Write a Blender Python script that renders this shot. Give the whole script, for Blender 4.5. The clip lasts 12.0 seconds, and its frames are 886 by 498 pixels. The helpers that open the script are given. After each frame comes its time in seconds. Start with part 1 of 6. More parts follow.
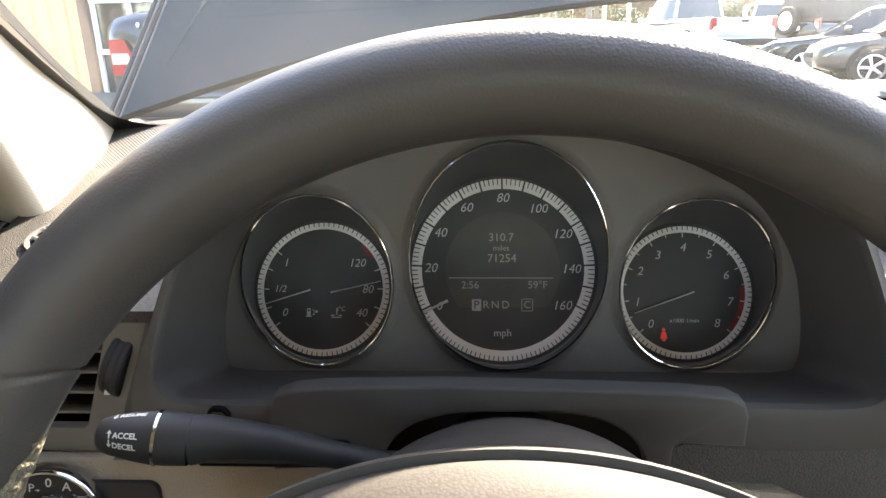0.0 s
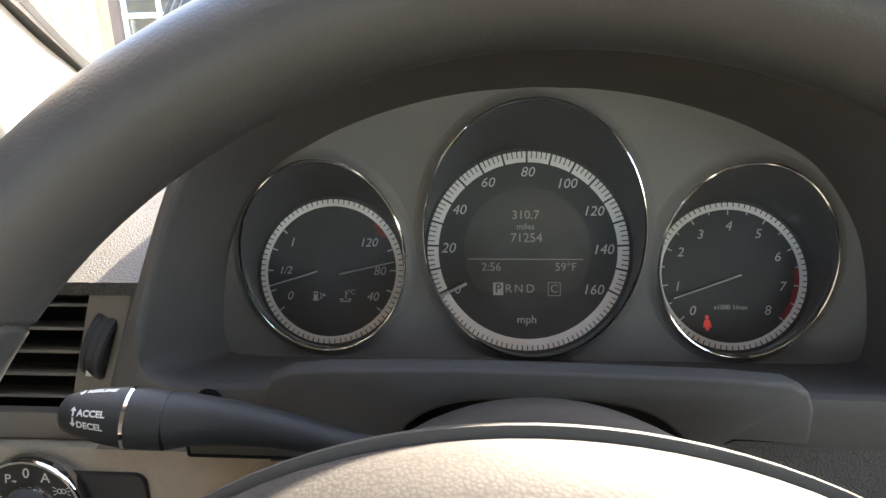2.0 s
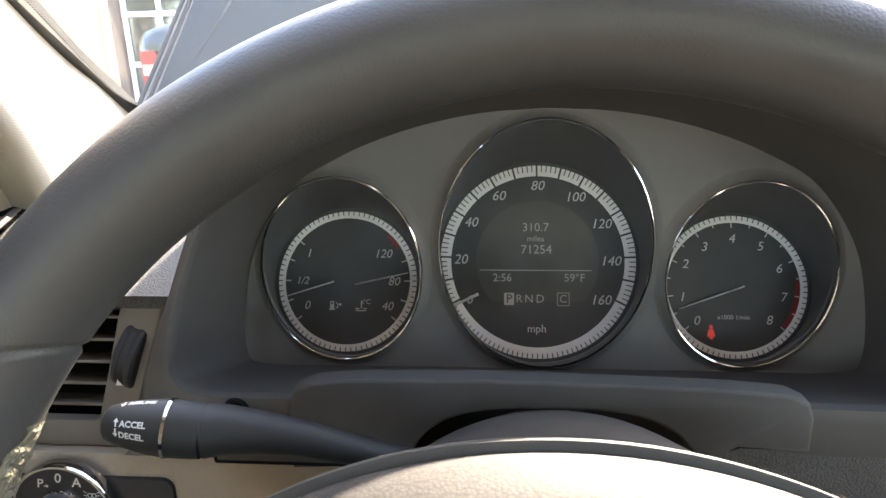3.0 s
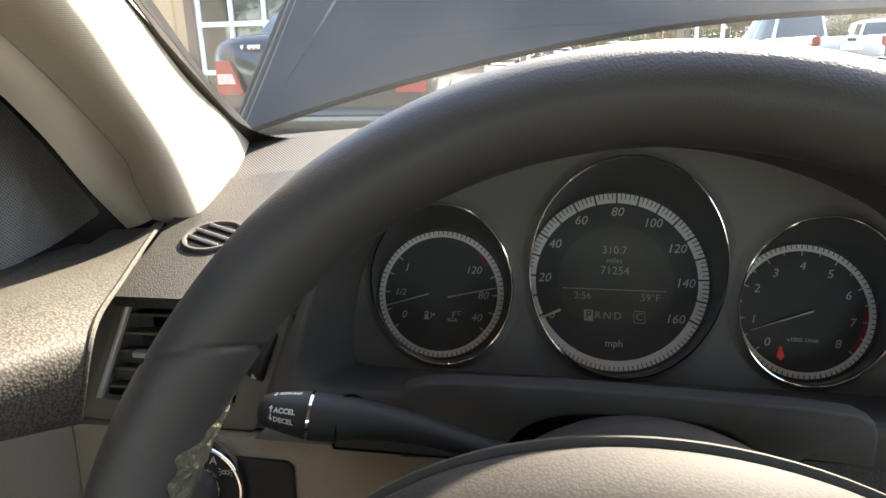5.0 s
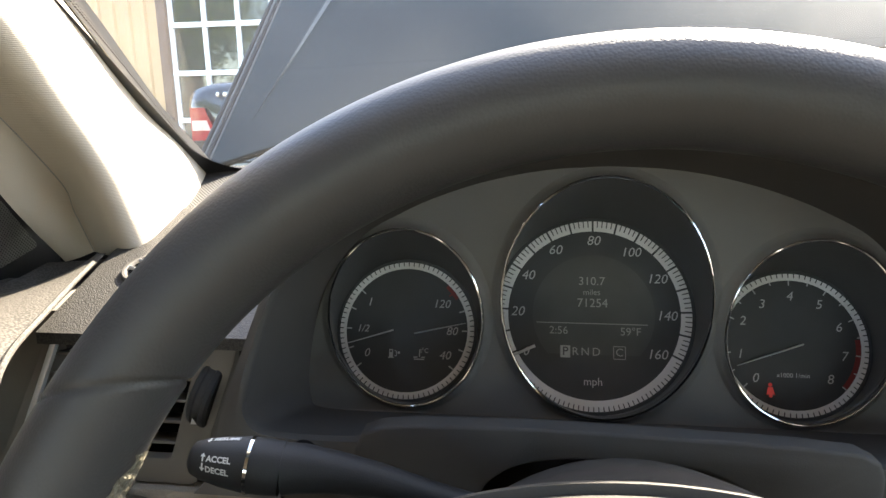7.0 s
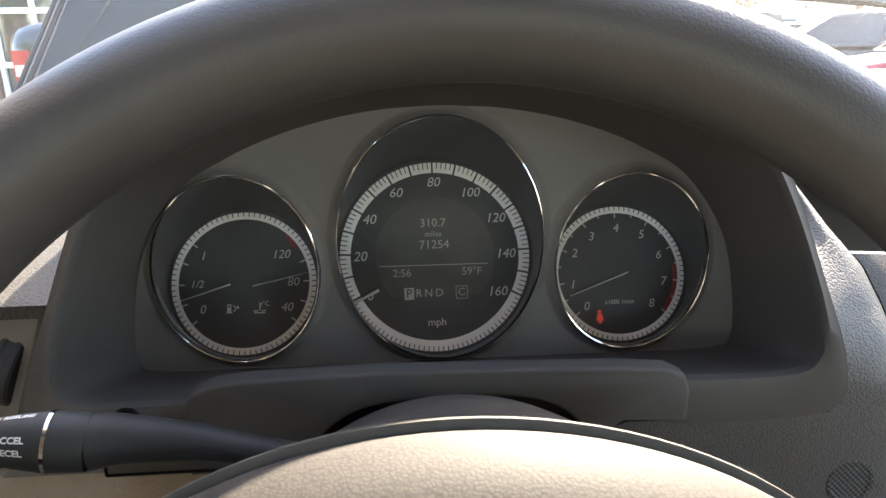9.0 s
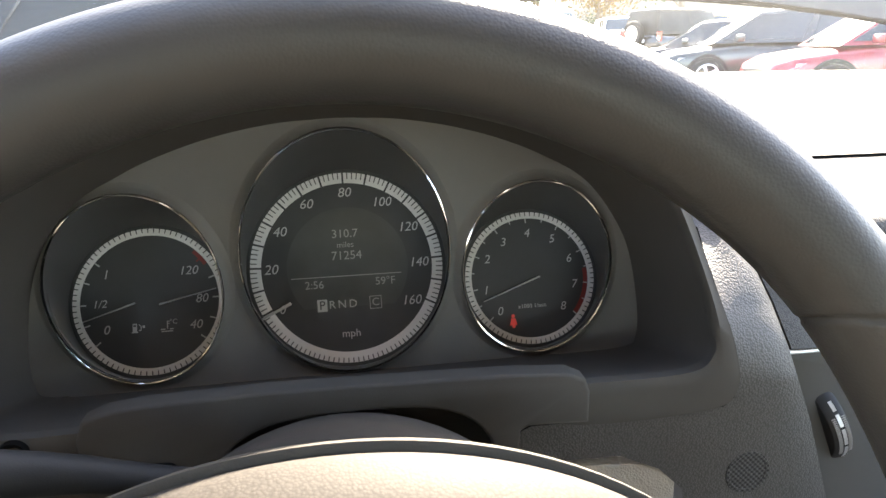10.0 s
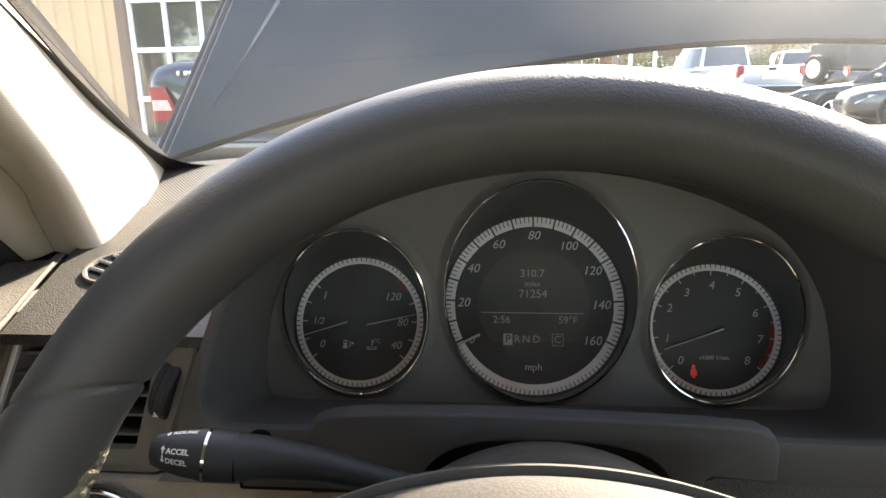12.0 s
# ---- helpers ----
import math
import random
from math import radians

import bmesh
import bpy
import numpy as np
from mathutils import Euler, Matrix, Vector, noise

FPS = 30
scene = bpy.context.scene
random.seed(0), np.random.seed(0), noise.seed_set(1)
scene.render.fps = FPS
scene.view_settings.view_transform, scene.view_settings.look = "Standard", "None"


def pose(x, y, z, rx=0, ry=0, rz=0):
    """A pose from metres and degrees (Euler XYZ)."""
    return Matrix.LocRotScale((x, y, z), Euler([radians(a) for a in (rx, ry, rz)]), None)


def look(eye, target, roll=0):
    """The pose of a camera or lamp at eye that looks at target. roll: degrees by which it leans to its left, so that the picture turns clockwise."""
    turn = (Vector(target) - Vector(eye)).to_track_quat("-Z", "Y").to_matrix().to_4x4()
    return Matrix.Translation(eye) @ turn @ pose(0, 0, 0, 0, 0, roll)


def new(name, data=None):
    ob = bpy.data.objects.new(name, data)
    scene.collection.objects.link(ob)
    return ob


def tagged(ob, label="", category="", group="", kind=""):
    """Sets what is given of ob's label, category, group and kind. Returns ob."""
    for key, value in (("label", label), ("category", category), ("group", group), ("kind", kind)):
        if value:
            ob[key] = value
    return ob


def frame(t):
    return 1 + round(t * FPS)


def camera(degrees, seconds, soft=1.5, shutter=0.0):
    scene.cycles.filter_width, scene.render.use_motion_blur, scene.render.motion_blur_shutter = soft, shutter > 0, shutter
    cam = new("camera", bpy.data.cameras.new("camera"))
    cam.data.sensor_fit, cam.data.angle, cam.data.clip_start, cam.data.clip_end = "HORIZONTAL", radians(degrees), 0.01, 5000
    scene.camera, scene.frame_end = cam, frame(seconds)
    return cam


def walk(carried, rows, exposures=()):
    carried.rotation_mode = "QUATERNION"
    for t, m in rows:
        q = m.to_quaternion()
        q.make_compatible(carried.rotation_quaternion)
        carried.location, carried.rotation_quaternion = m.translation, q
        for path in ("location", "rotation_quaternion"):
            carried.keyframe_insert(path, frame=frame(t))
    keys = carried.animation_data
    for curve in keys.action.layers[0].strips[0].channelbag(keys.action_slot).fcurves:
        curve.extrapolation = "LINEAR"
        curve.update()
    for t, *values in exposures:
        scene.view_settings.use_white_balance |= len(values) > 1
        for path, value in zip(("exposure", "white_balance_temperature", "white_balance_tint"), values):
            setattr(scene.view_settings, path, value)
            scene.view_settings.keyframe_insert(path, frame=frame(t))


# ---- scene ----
cam = camera(68.8, 12.0)
PATH = [
    (0, (0.02, 0.012, 1.156), (-0.073, 1.909, 0.53), -1.1),
    (0.5, (0.018, 0.006, 1.155), (-0.089, 1.913, 0.563), -1.1),
    (1, (0.023, 0.012, 1.149), (-0.091, 1.923, 0.569), -1.0),
    (1.5, (0.016, 0.01, 1.144), (-0.134, 1.918, 0.564), -1.1),
    (2, (0.022, 0.039, 1.126), (-0.148, 1.943, 0.54), -1.5),
    (2.5, (0.02, 0.03, 1.134), (-0.151, 1.932, 0.54), -1.4),
    (2.7, (0.019, 0.029, 1.134), (-0.147, 1.934, 0.547), -1.4),
    (4.3, (-0.01, 0.019, 1.168), (-0.191, 1.907, 0.536), -1.2),
    (4.5, (-0.005, 0.01, 1.166), (-0.21, 1.897, 0.534), -1.2),
    (5, (-0.002, -0.011, 1.156), (-0.336, 1.878, 0.591), -1.3),
    (5.5, (0.001, -0.005, 1.149), (-0.361, 1.903, 0.669), -1.3),
    (6, (-0.001, 0.004, 1.142), (-0.366, 1.916, 0.685), -1.2),
    (6.5, (0.001, 0.008, 1.142), (-0.342, 1.929, 0.705), -1.2),
    (6.7, (0.0, 0.011, 1.141), (-0.324, 1.938, 0.714), -1.1),
    (8.3, (0.008, 0.02, 1.133), (0.113, 1.97, 0.701), -0.9),
    (8.5, (0.013, 0.02, 1.135), (0.134, 1.957, 0.651), -0.9),
    (9, (0.02, 0.023, 1.135), (0.139, 1.931, 0.546), -0.9),
    (9.5, (0.041, 0.019, 1.142), (0.241, 1.914, 0.534), -1.3),
    (10, (0.043, 0.022, 1.141), (0.314, 1.912, 0.544), -1.3),
    (10.5, (0.039, 0.011, 1.146), (0.271, 1.913, 0.571), -1.3),
    (11, (0.027, 0.001, 1.147), (0.107, 1.921, 0.591), -1.2),
    (11.5, (0.015, -0.004, 1.149), (-0.085, 1.925, 0.631), -1.1),
    (12, (0.016, -0.004, 1.155), (-0.156, 1.926, 0.661), -1.1),
]
EXPOSURES = [(0, 4.0, 7700, 10), (1.0, 3.85, 7700, 10), (1.5, 3.9, 7700, 10), (2, 4.3, 7500, 10), (2.5, 4.6, 7400, 10), (4.5, 3.22, 7500, 8), (6.5, 3.6, 7300, 8), (8.5, 3.7, 7700, 10), (9, 4.0, 7600, 10), (9.5, 4.1, 7600, 10), (10, 4.05, 7700, 10), (10.5, 3.95, 7800, 10), (12, 3.5, 7700, 10)]
walk(cam, [(t, look(eye, target, roll)) for t, eye, target, roll in PATH], EXPOSURES)

# ---- world, sun, exposure ----
SUN_AZ, SUN_EL = 27.0, 38.5     # degrees to the right of straight ahead, and above the horizon
world = bpy.data.worlds.new("sky")
world.use_nodes = True
scene.world = world
wn, wl = world.node_tree.nodes, world.node_tree.links
sky = wn.new("ShaderNodeTexSky")
sky.sky_type = "NISHITA"
sky.sun_disc = False
sky.sun_elevation = radians(SUN_EL)
sky.sun_rotation = radians(SUN_AZ)
sky.air_density, sky.dust_density, sky.ozone_density = 0.8, 1.2, 0.3
wn["Background"].inputs["Strength"].default_value = 0.15
wl.new(sky.outputs[0], wn["Background"].inputs["Color"])
sun_data = bpy.data.lights.new("sun", "SUN")
sun_data.energy, sun_data.angle, sun_data.color = 5.0, radians(0.6), (1.0, 0.95, 0.88)
sun_dir = Vector((math.sin(radians(SUN_AZ)) * math.cos(radians(SUN_EL)), math.cos(radians(SUN_AZ)) * math.cos(radians(SUN_EL)), math.sin(radians(SUN_EL))))
sun = new("sun", sun_data)
sun.matrix_world = look(sun_dir * 40, (0, 0, 0))

# ---- materials ----
def material(name, base, rough=0.5, metal=0.0, grain=0.0, grain_scale=300.0, grain_kind="noise", mottle=0.0, mottle_scale=12.0,
             second=None, emit=0.0, coat=0.0, spec=0.5, rough_var=0.0, each=0.0, groove=0.0):
    """A Principled material with a fine relief (grain) and a coarse mottling of its colour."""
    m = bpy.data.materials.new(name)
    m.use_nodes = True
    n, l = m.node_tree.nodes, m.node_tree.links
    b = n["Principled BSDF"]
    b.inputs["Base Color"].default_value = (*base, 1)
    b.inputs["Roughness"].default_value = rough
    b.inputs["Metallic"].default_value = metal
    b.inputs["Specular IOR Level"].default_value = spec
    b.inputs["Coat Weight"].default_value = coat
    b.inputs["Coat Roughness"].default_value = 0.06
    if emit:
        b.inputs["Emission Color"].default_value = (*base, 1)
        b.inputs["Emission Strength"].default_value = emit
    co = n.new("ShaderNodeTexCoord")
    if mottle:
        t = n.new("ShaderNodeTexNoise")
        t.inputs["Scale"].default_value, t.inputs["Detail"].default_value = mottle_scale, 5
        l.new(co.outputs["Object"], t.inputs["Vector"])
        r = n.new("ShaderNodeMapRange")
        r.inputs["From Min"].default_value, r.inputs["From Max"].default_value = 0.3, 0.7
        l.new(t.outputs["Fac"], r.inputs["Value"])
        x = n.new("ShaderNodeMix")
        x.data_type = "RGBA"
        low = second or tuple(c * (1 - mottle) for c in base)
        x.inputs["A"].default_value, x.inputs["B"].default_value = (*low, 1), (*base, 1)
        l.new(r.outputs["Result"], x.inputs["Factor"])
        l.new(x.outputs["Result"], b.inputs["Base Color"])
        if rough_var:
            q = n.new("ShaderNodeMapRange")
            q.inputs["To Min"].default_value, q.inputs["To Max"].default_value = rough - rough_var, rough + rough_var
            l.new(t.outputs["Fac"], q.inputs["Value"])
            l.new(q.outputs["Result"], b.inputs["Roughness"])
        if each:
            o = n.new("ShaderNodeObjectInfo")
            h = n.new("ShaderNodeHueSaturation")
            v = n.new("ShaderNodeMapRange")
            v.inputs["To Min"].default_value, v.inputs["To Max"].default_value = 1 - each, 1 + each
            l.new(o.outputs["Random"], v.inputs["Value"])
            l.new(v.outputs["Result"], h.inputs["Value"])
            l.new(x.outputs["Result"], h.inputs["Color"])
            l.new(h.outputs["Color"], b.inputs["Base Color"])
    if grain:
        if grain_kind == "ribs":
            t = n.new("ShaderNodeTexWave")
            t.bands_direction = "Z"
            t.inputs["Distortion"].default_value = 0.6
            out = t.outputs["Fac"]
            l.new(co.outputs["Object"], t.inputs["Vector"])
            sign = 1
        elif grain_kind == "leather":
            t = n.new("ShaderNodeTexVoronoi")
            t.feature = "SMOOTH_F1"
            t.inputs["Smoothness"].default_value = 0.35
            out = t.outputs["Distance"]
            w = n.new("ShaderNodeTexNoise")
            w.inputs["Scale"].default_value = grain_scale * 0.4
            a = n.new("ShaderNodeMixRGB")
            a.inputs[0].default_value = 0.5 / grain_scale
            l.new(co.outputs["Object"], w.inputs["Vector"])
            l.new(co.outputs["Object"], a.inputs[1])
            l.new(w.outputs["Color"], a.inputs[2])
            l.new(a.outputs[0], t.inputs["Vector"])
            sign = -1
        else:
            t = n.new("ShaderNodeTexNoise")
            t.inputs["Detail"].default_value = 3
            out = t.outputs["Fac"]
            l.new(co.outputs["Object"], t.inputs["Vector"])
            sign = 1
        t.inputs["Scale"].default_value = grain_scale
        u = n.new("ShaderNodeBump")
        u.inputs["Strength"].default_value = abs(grain)
        u.inputs["Distance"].default_value = (0.0007 if grain_kind == "ribs" else 0.6 / grain_scale) * sign
        l.new(out, u.inputs["Height"])
        l.new(u.outputs["Normal"], b.inputs["Normal"])
        if groove and b.inputs["Base Color"].is_linked:
            # shade in the grooves of the grain, put into the base colour
            g = n.new("ShaderNodeMapRange")
            g.inputs["From Min"].default_value, g.inputs["From Max"].default_value = 0.38, 0.64
            g.inputs["To Min"].default_value, g.inputs["To Max"].default_value = 1.15, 1.0 - groove
            l.new(out, g.inputs["Value"])
            y = n.new("ShaderNodeVectorMath")
            y.operation = "SCALE"
            l.new(b.inputs["Base Color"].links[0].from_socket, y.inputs[0])
            l.new(g.outputs["Result"], y.inputs["Scale"])
            l.new(y.outputs["Vector"], b.inputs["Base Color"])
    return m


def dotted(name, base, hole, pitch, share, rough=0.7, axes=("X", "Y"), stripes=False):
    """A sheet with a regular raster of small holes (or slots) that are punched through to a dark backing."""
    m = bpy.data.materials.new(name)
    m.use_nodes = True
    n, l = m.node_tree.nodes, m.node_tree.links
    b = n["Principled BSDF"]
    b.inputs["Roughness"].default_value = rough
    co, sep = n.new("ShaderNodeTexCoord"), n.new("ShaderNodeSeparateXYZ")
    l.new(co.outputs["Object"], sep.inputs[0])

    def op(kind, a, c=None):
        k = n.new("ShaderNodeMath")
        k.operation = kind
        for i, v in enumerate((a, c)):
            if isinstance(v, (int, float)):
                k.inputs[i].default_value = v
            elif v is not None:
                l.new(v, k.inputs[i])
        return k.outputs[0]
    waves = []
    for a in axes:
        s = op("MULTIPLY", sep.outputs[a], 2 * math.pi / pitch)
        waves.append(op("SINE", s))
    d = waves[0] if stripes else op("MULTIPLY", waves[0], waves[1])
    f = op("GREATER_THAN", d, 1 - 2 * share if stripes else 1 - share * 1.6)
    x = n.new("ShaderNodeMix")
    x.data_type = "RGBA"
    x.inputs["A"].default_value, x.inputs["B"].default_value = (*base, 1), (*hole, 1)
    l.new(f, x.inputs["Factor"])
    l.new(x.outputs["Result"], b.inputs["Base Color"])
    u = n.new("ShaderNodeBump")
    u.inputs["Strength"].default_value, u.inputs["Distance"].default_value = 0.6, -0.0004
    l.new(d, u.inputs["Height"])
    l.new(u.outputs["Normal"], b.inputs["Normal"])
    return m


def clear_glass(name, gloss=1.0, tint=(1, 1, 1), dust_haze=0.0):
    """Thin glass: see-through, with the mirror gloss that Fresnel gives it; last, the share of a dusty film, which also
    stands in for glare haze.
    """
    m = bpy.data.materials.new(name)
    m.use_nodes = True
    n, l = m.node_tree.nodes, m.node_tree.links
    n.remove(n["Principled BSDF"])
    a, g, f, x = (n.new("ShaderNode" + k) for k in ("BsdfTransparent", "BsdfGlossy", "Fresnel", "MixShader"))
    a.inputs["Color"].default_value = (*tint, 1)
    g.inputs["Roughness"].default_value = 0.01
    f.inputs["IOR"].default_value = 1.0 + 0.5 * gloss
    l.new(f.outputs[0], x.inputs[0])
    l.new(a.outputs[0], x.inputs[1])
    l.new(g.outputs[0], x.inputs[2])
    if dust_haze:
        co, t, r, film, y = (n.new("ShaderNode" + k) for k in ("TexCoord", "TexNoise", "MapRange", "BsdfTranslucent", "MixShader"))
        t.inputs["Scale"].default_value, t.inputs["Detail"].default_value = 9.0, 6.0
        r.inputs["From Min"].default_value, r.inputs["From Max"].default_value = 0.3, 0.75
        r.inputs["To Min"].default_value, r.inputs["To Max"].default_value = dust_haze * 0.6, dust_haze * 1.5
        film.inputs["Color"].default_value = (0.8, 0.79, 0.76, 1)
        l.new(co.outputs["Object"], t.inputs["Vector"])
        l.new(t.outputs["Fac"], r.inputs["Value"])
        l.new(r.outputs["Result"], y.inputs[0])
        l.new(x.outputs[0], y.inputs[1])
        # most of the light that the film scatters goes on forwards, in a wide lobe
        fwd, both = n.new("ShaderNodeBsdfRefraction"), n.new("ShaderNodeMixShader")
        fwd.inputs["Roughness"].default_value, fwd.inputs["IOR"].default_value = 0.9, 1.33
        fwd.inputs["Color"].default_value = (0.9, 0.92, 0.92, 1)
        both.inputs[0].default_value = 0.85
        l.new(film.outputs[0], both.inputs[1])
        l.new(fwd.outputs[0], both.inputs[2])
        l.new(both.outputs[0], y.inputs[2])
        l.new(y.outputs[0], n["Material Output"].inputs[0])
    else:
        l.new(x.outputs[0], n["Material Output"].inputs[0])
    return m


TRIM = material("charcoal soft plastic", (0.108, 0.103, 0.097), 0.66, spec=0.28, grain=0.25, grain_scale=1500, mottle=0.12, mottle_scale=30, rough_var=0.08)
RECESS_FRONT = material("charcoal panel plastic", (0.066, 0.061, 0.0555), 0.72, spec=0.12, grain=0.2, grain_scale=1500, mottle=0.12, mottle_scale=30, rough_var=0.06)
TRIM_SMOOTH = material("satin charcoal plastic", (0.062, 0.060, 0.057), 0.6, spec=0.2, grain=0.1, grain_scale=2200, mottle=0.1, mottle_scale=25, rough_var=0.06)
# charcoal plastic again, darkened to carry the shade inside the recess
TRIM_SHADED = material("charcoal soft plastic darkened for recess shade", (0.062, 0.057, 0.0525), 0.72, spec=0.12, grain=0.25, grain_scale=1500, mottle=0.12, mottle_scale=30)
DASH = material("grained grey-brown dash skin", (0.0255, 0.0228, 0.0193), 0.55, spec=0.35, grain=0.6, grain_scale=1250, grain_kind="leather", mottle=0.15, mottle_scale=18, rough_var=0.06, groove=0.75)
DOOR_SKIN = material("coarse grained door skin", (0.056, 0.050, 0.0425), 0.62, spec=0.2, grain=0.26, grain_scale=800, grain_kind="leather", mottle=0.12, mottle_scale=20, rough_var=0.06, groove=0.42)
RIM_SKIN = material("worn dark wheel leather", (0.037, 0.0348, 0.0328), 0.46, spec=0.42, grain=0.13, grain_scale=1000, grain_kind="leather", mottle=0.2, mottle_scale=14, rough_var=0.1)
PAD_SKIN = material("taupe airbag cover skin", (0.028, 0.0245, 0.0215), 0.7, spec=0.2, grain=0.11, grain_scale=1000, grain_kind="leather", mottle=0.15, mottle_scale=22, groove=0.16)
KNEE = material("satin grey-brown knee cover skin", (0.060, 0.057, 0.0535), 0.55, spec=0.35, grain=0.4, grain_scale=850, grain_kind="leather", mottle=0.12, mottle_scale=18, rough_var=0.06, groove=0.15)
CARPET = material("grey-brown floor carpet", (0.10, 0.094, 0.086), 0.9, spec=0.1, grain=0.6, grain_scale=500, mottle=0.2, mottle_scale=20)
VENT_FRAME = material("grey-brown satin plastic", (0.115, 0.105, 0.092), 0.6, spec=0.3, grain=0.2, grain_scale=1500, mottle=0.12, mottle_scale=25)
HUB_BACK = material("charcoal hub plastic", (0.018, 0.0172, 0.0165), 0.75, spec=0.15, grain=0.2, grain_scale=1200, mottle=0.12, mottle_scale=25)
PAD_SIDE = material("taupe wheel hub plastic", (0.036, 0.033, 0.029), 0.72, spec=0.2, grain=0.2, grain_scale=1200, mottle=0.12, mottle_scale=25)
BEIGE = material("beige moulded plastic", (0.25, 0.213, 0.165), 0.55, grain=0.5, grain_scale=900, grain_kind="leather", mottle=0.08, mottle_scale=15)
PILLAR = material("cream woven pillar trim", (0.37, 0.318, 0.252), 0.75, grain=0.22, grain_scale=360, grain_kind="ribs", mottle=0.06, mottle_scale=18)
SLAT = material("pale grey vent plastic", (0.22, 0.21, 0.195), 0.5, grain=0.1, grain_scale=1800, mottle=0.1, mottle_scale=30)
TORN = material("torn peeling leather backing", (0.13, 0.115, 0.082), 0.45, grain=1.0, grain_scale=320, mottle=0.5, mottle_scale=120)
STRIP = dotted("perforated defroster strip", (0.0145, 0.0128, 0.0108), (0.004, 0.004, 0.003), 0.0030, 0.52)
GRILLE = dotted("black speaker mesh", (0.17, 0.165, 0.155), (0.010, 0.010, 0.010), 0.0026, 0.3, axes=("Y", "Z"))
BLACK = material("black plastic", (0.020, 0.020, 0.021), 0.58, spec=0.25, grain=0.2, grain_scale=1600, mottle=0.2, mottle_scale=30)
# near-black, so that gaps and vent depths look shaded by colour alone
DEEP = material("near-black matt fill", (0.006, 0.006, 0.006), 0.9, spec=0.05, mottle=0.3, mottle_scale=20)
FRIT = material("black ceramic glass border", (0.008, 0.008, 0.009), 0.3, mottle=0.2, mottle_scale=40)
CHROME = material("polished chrome", (0.60, 0.60, 0.60), 0.07, metal=1.0, mottle=0.08, mottle_scale=60, rough_var=0.04)
SATIN = material("satin silver paint", (0.55, 0.55, 0.55), 0.35, metal=0.6, mottle=0.08, mottle_scale=60)
DIAL = material("matt black dial", (0.047, 0.048, 0.049), 0.55, grain=0.1, grain_scale=2500, mottle=0.2, mottle_scale=40)
TUBE = material("dark grey gauge tube plastic", (0.075, 0.075, 0.075), 0.5, spec=0.3, grain=0.1, grain_scale=2500, mottle=0.1, mottle_scale=40)
SCREEN = material("dark green-black display", (0.056, 0.062, 0.058), 0.3, mottle=0.2, mottle_scale=50)
RING = material("silver-grey dial ring", (0.74, 0.72, 0.70), 0.45, metal=0.0, mottle=0.06, mottle_scale=90)
MARK = material("pale grey dial print", (0.47, 0.465, 0.455), 0.5, mottle=0.05, mottle_scale=90)
RED_MARK = material("dull red dial print", (0.22, 0.026, 0.022), 0.5, mottle=0.1, mottle_scale=90)
GLOW = material("lit pale display letters", (0.24, 0.25, 0.24), 0.5, emit=0.01)
RED_GLOW = material("lit red warning lamp", (0.42, 0.04, 0.036), 0.5, emit=0.035)
GLASS = clear_glass("windscreen glass", 0.7, dust_haze=0.024)
SIDE_GLASS = clear_glass("side window glass", 0.7)
PRINT = material("white stalk print", (0.5, 0.5, 0.49), 0.5, mottle=0.05, mottle_scale=90)


# ---- mesh helpers ----
def thing(name, at, label, category, group="", kind=""):
    ob = new(name)
    ob.location = at
    ob.empty_display_size = 0.05
    return tagged(ob, label, category, group, kind)


def origin_of(ob):
    while ob.parent:
        ob = ob.parent
    return ob.location


def part(name, bm, mat, parent, label="", sharp=35.0):
    """Links a bmesh, modelled at its place in the world, as one mesh under a thing or a part."""
    bmesh.ops.remove_doubles(bm, verts=bm.verts, dist=1e-6)
    bmesh.ops.recalc_face_normals(bm, faces=bm.faces)
    bmesh.ops.translate(bm, verts=bm.verts, vec=-origin_of(parent))
    me = bpy.data.meshes.new(name)
    bm.to_mesh(me)
    bm.free()
    me.materials.append(mat)
    me.shade_smooth()
    me.set_sharp_from_angle(angle=radians(sharp))
    ob = new(name, me)
    ob.parent = parent
    return tagged(ob, label) if label else ob


def solo(name, bm, mat, label, category, group="", kind="", sharp=35.0):
    """A thing or a piece of the setting that is one single mesh."""
    bmesh.ops.recalc_face_normals(bm, faces=bm.faces)
    c = sum((v.co for v in bm.verts), Vector()) / len(bm.verts)
    c.z = min(v.co.z for v in bm.verts)
    bmesh.ops.translate(bm, verts=bm.verts, vec=-c)
    me = bpy.data.meshes.new(name)
    bm.to_mesh(me)
    bm.free()
    me.materials.append(mat)
    me.shade_smooth()
    me.set_sharp_from_angle(angle=radians(sharp))
    ob = new(name, me)
    ob.location = c
    return tagged(ob, label, category, group, kind)


def basis(o, ex, ey):
    """A matrix with its origin at o, its x along ex and its y along ey (made square)."""
    ex = Vector(ex).normalized()
    ey = Vector(ey)
    ey = (ey - ex * ey.dot(ex)).normalized()
    ez = ex.cross(ey)
    return Matrix((( ex.x, ey.x, ez.x, o[0]), (ex.y, ey.y, ez.y, o[1]), (ex.z, ey.z, ez.z, o[2]), (0, 0, 0, 1)))


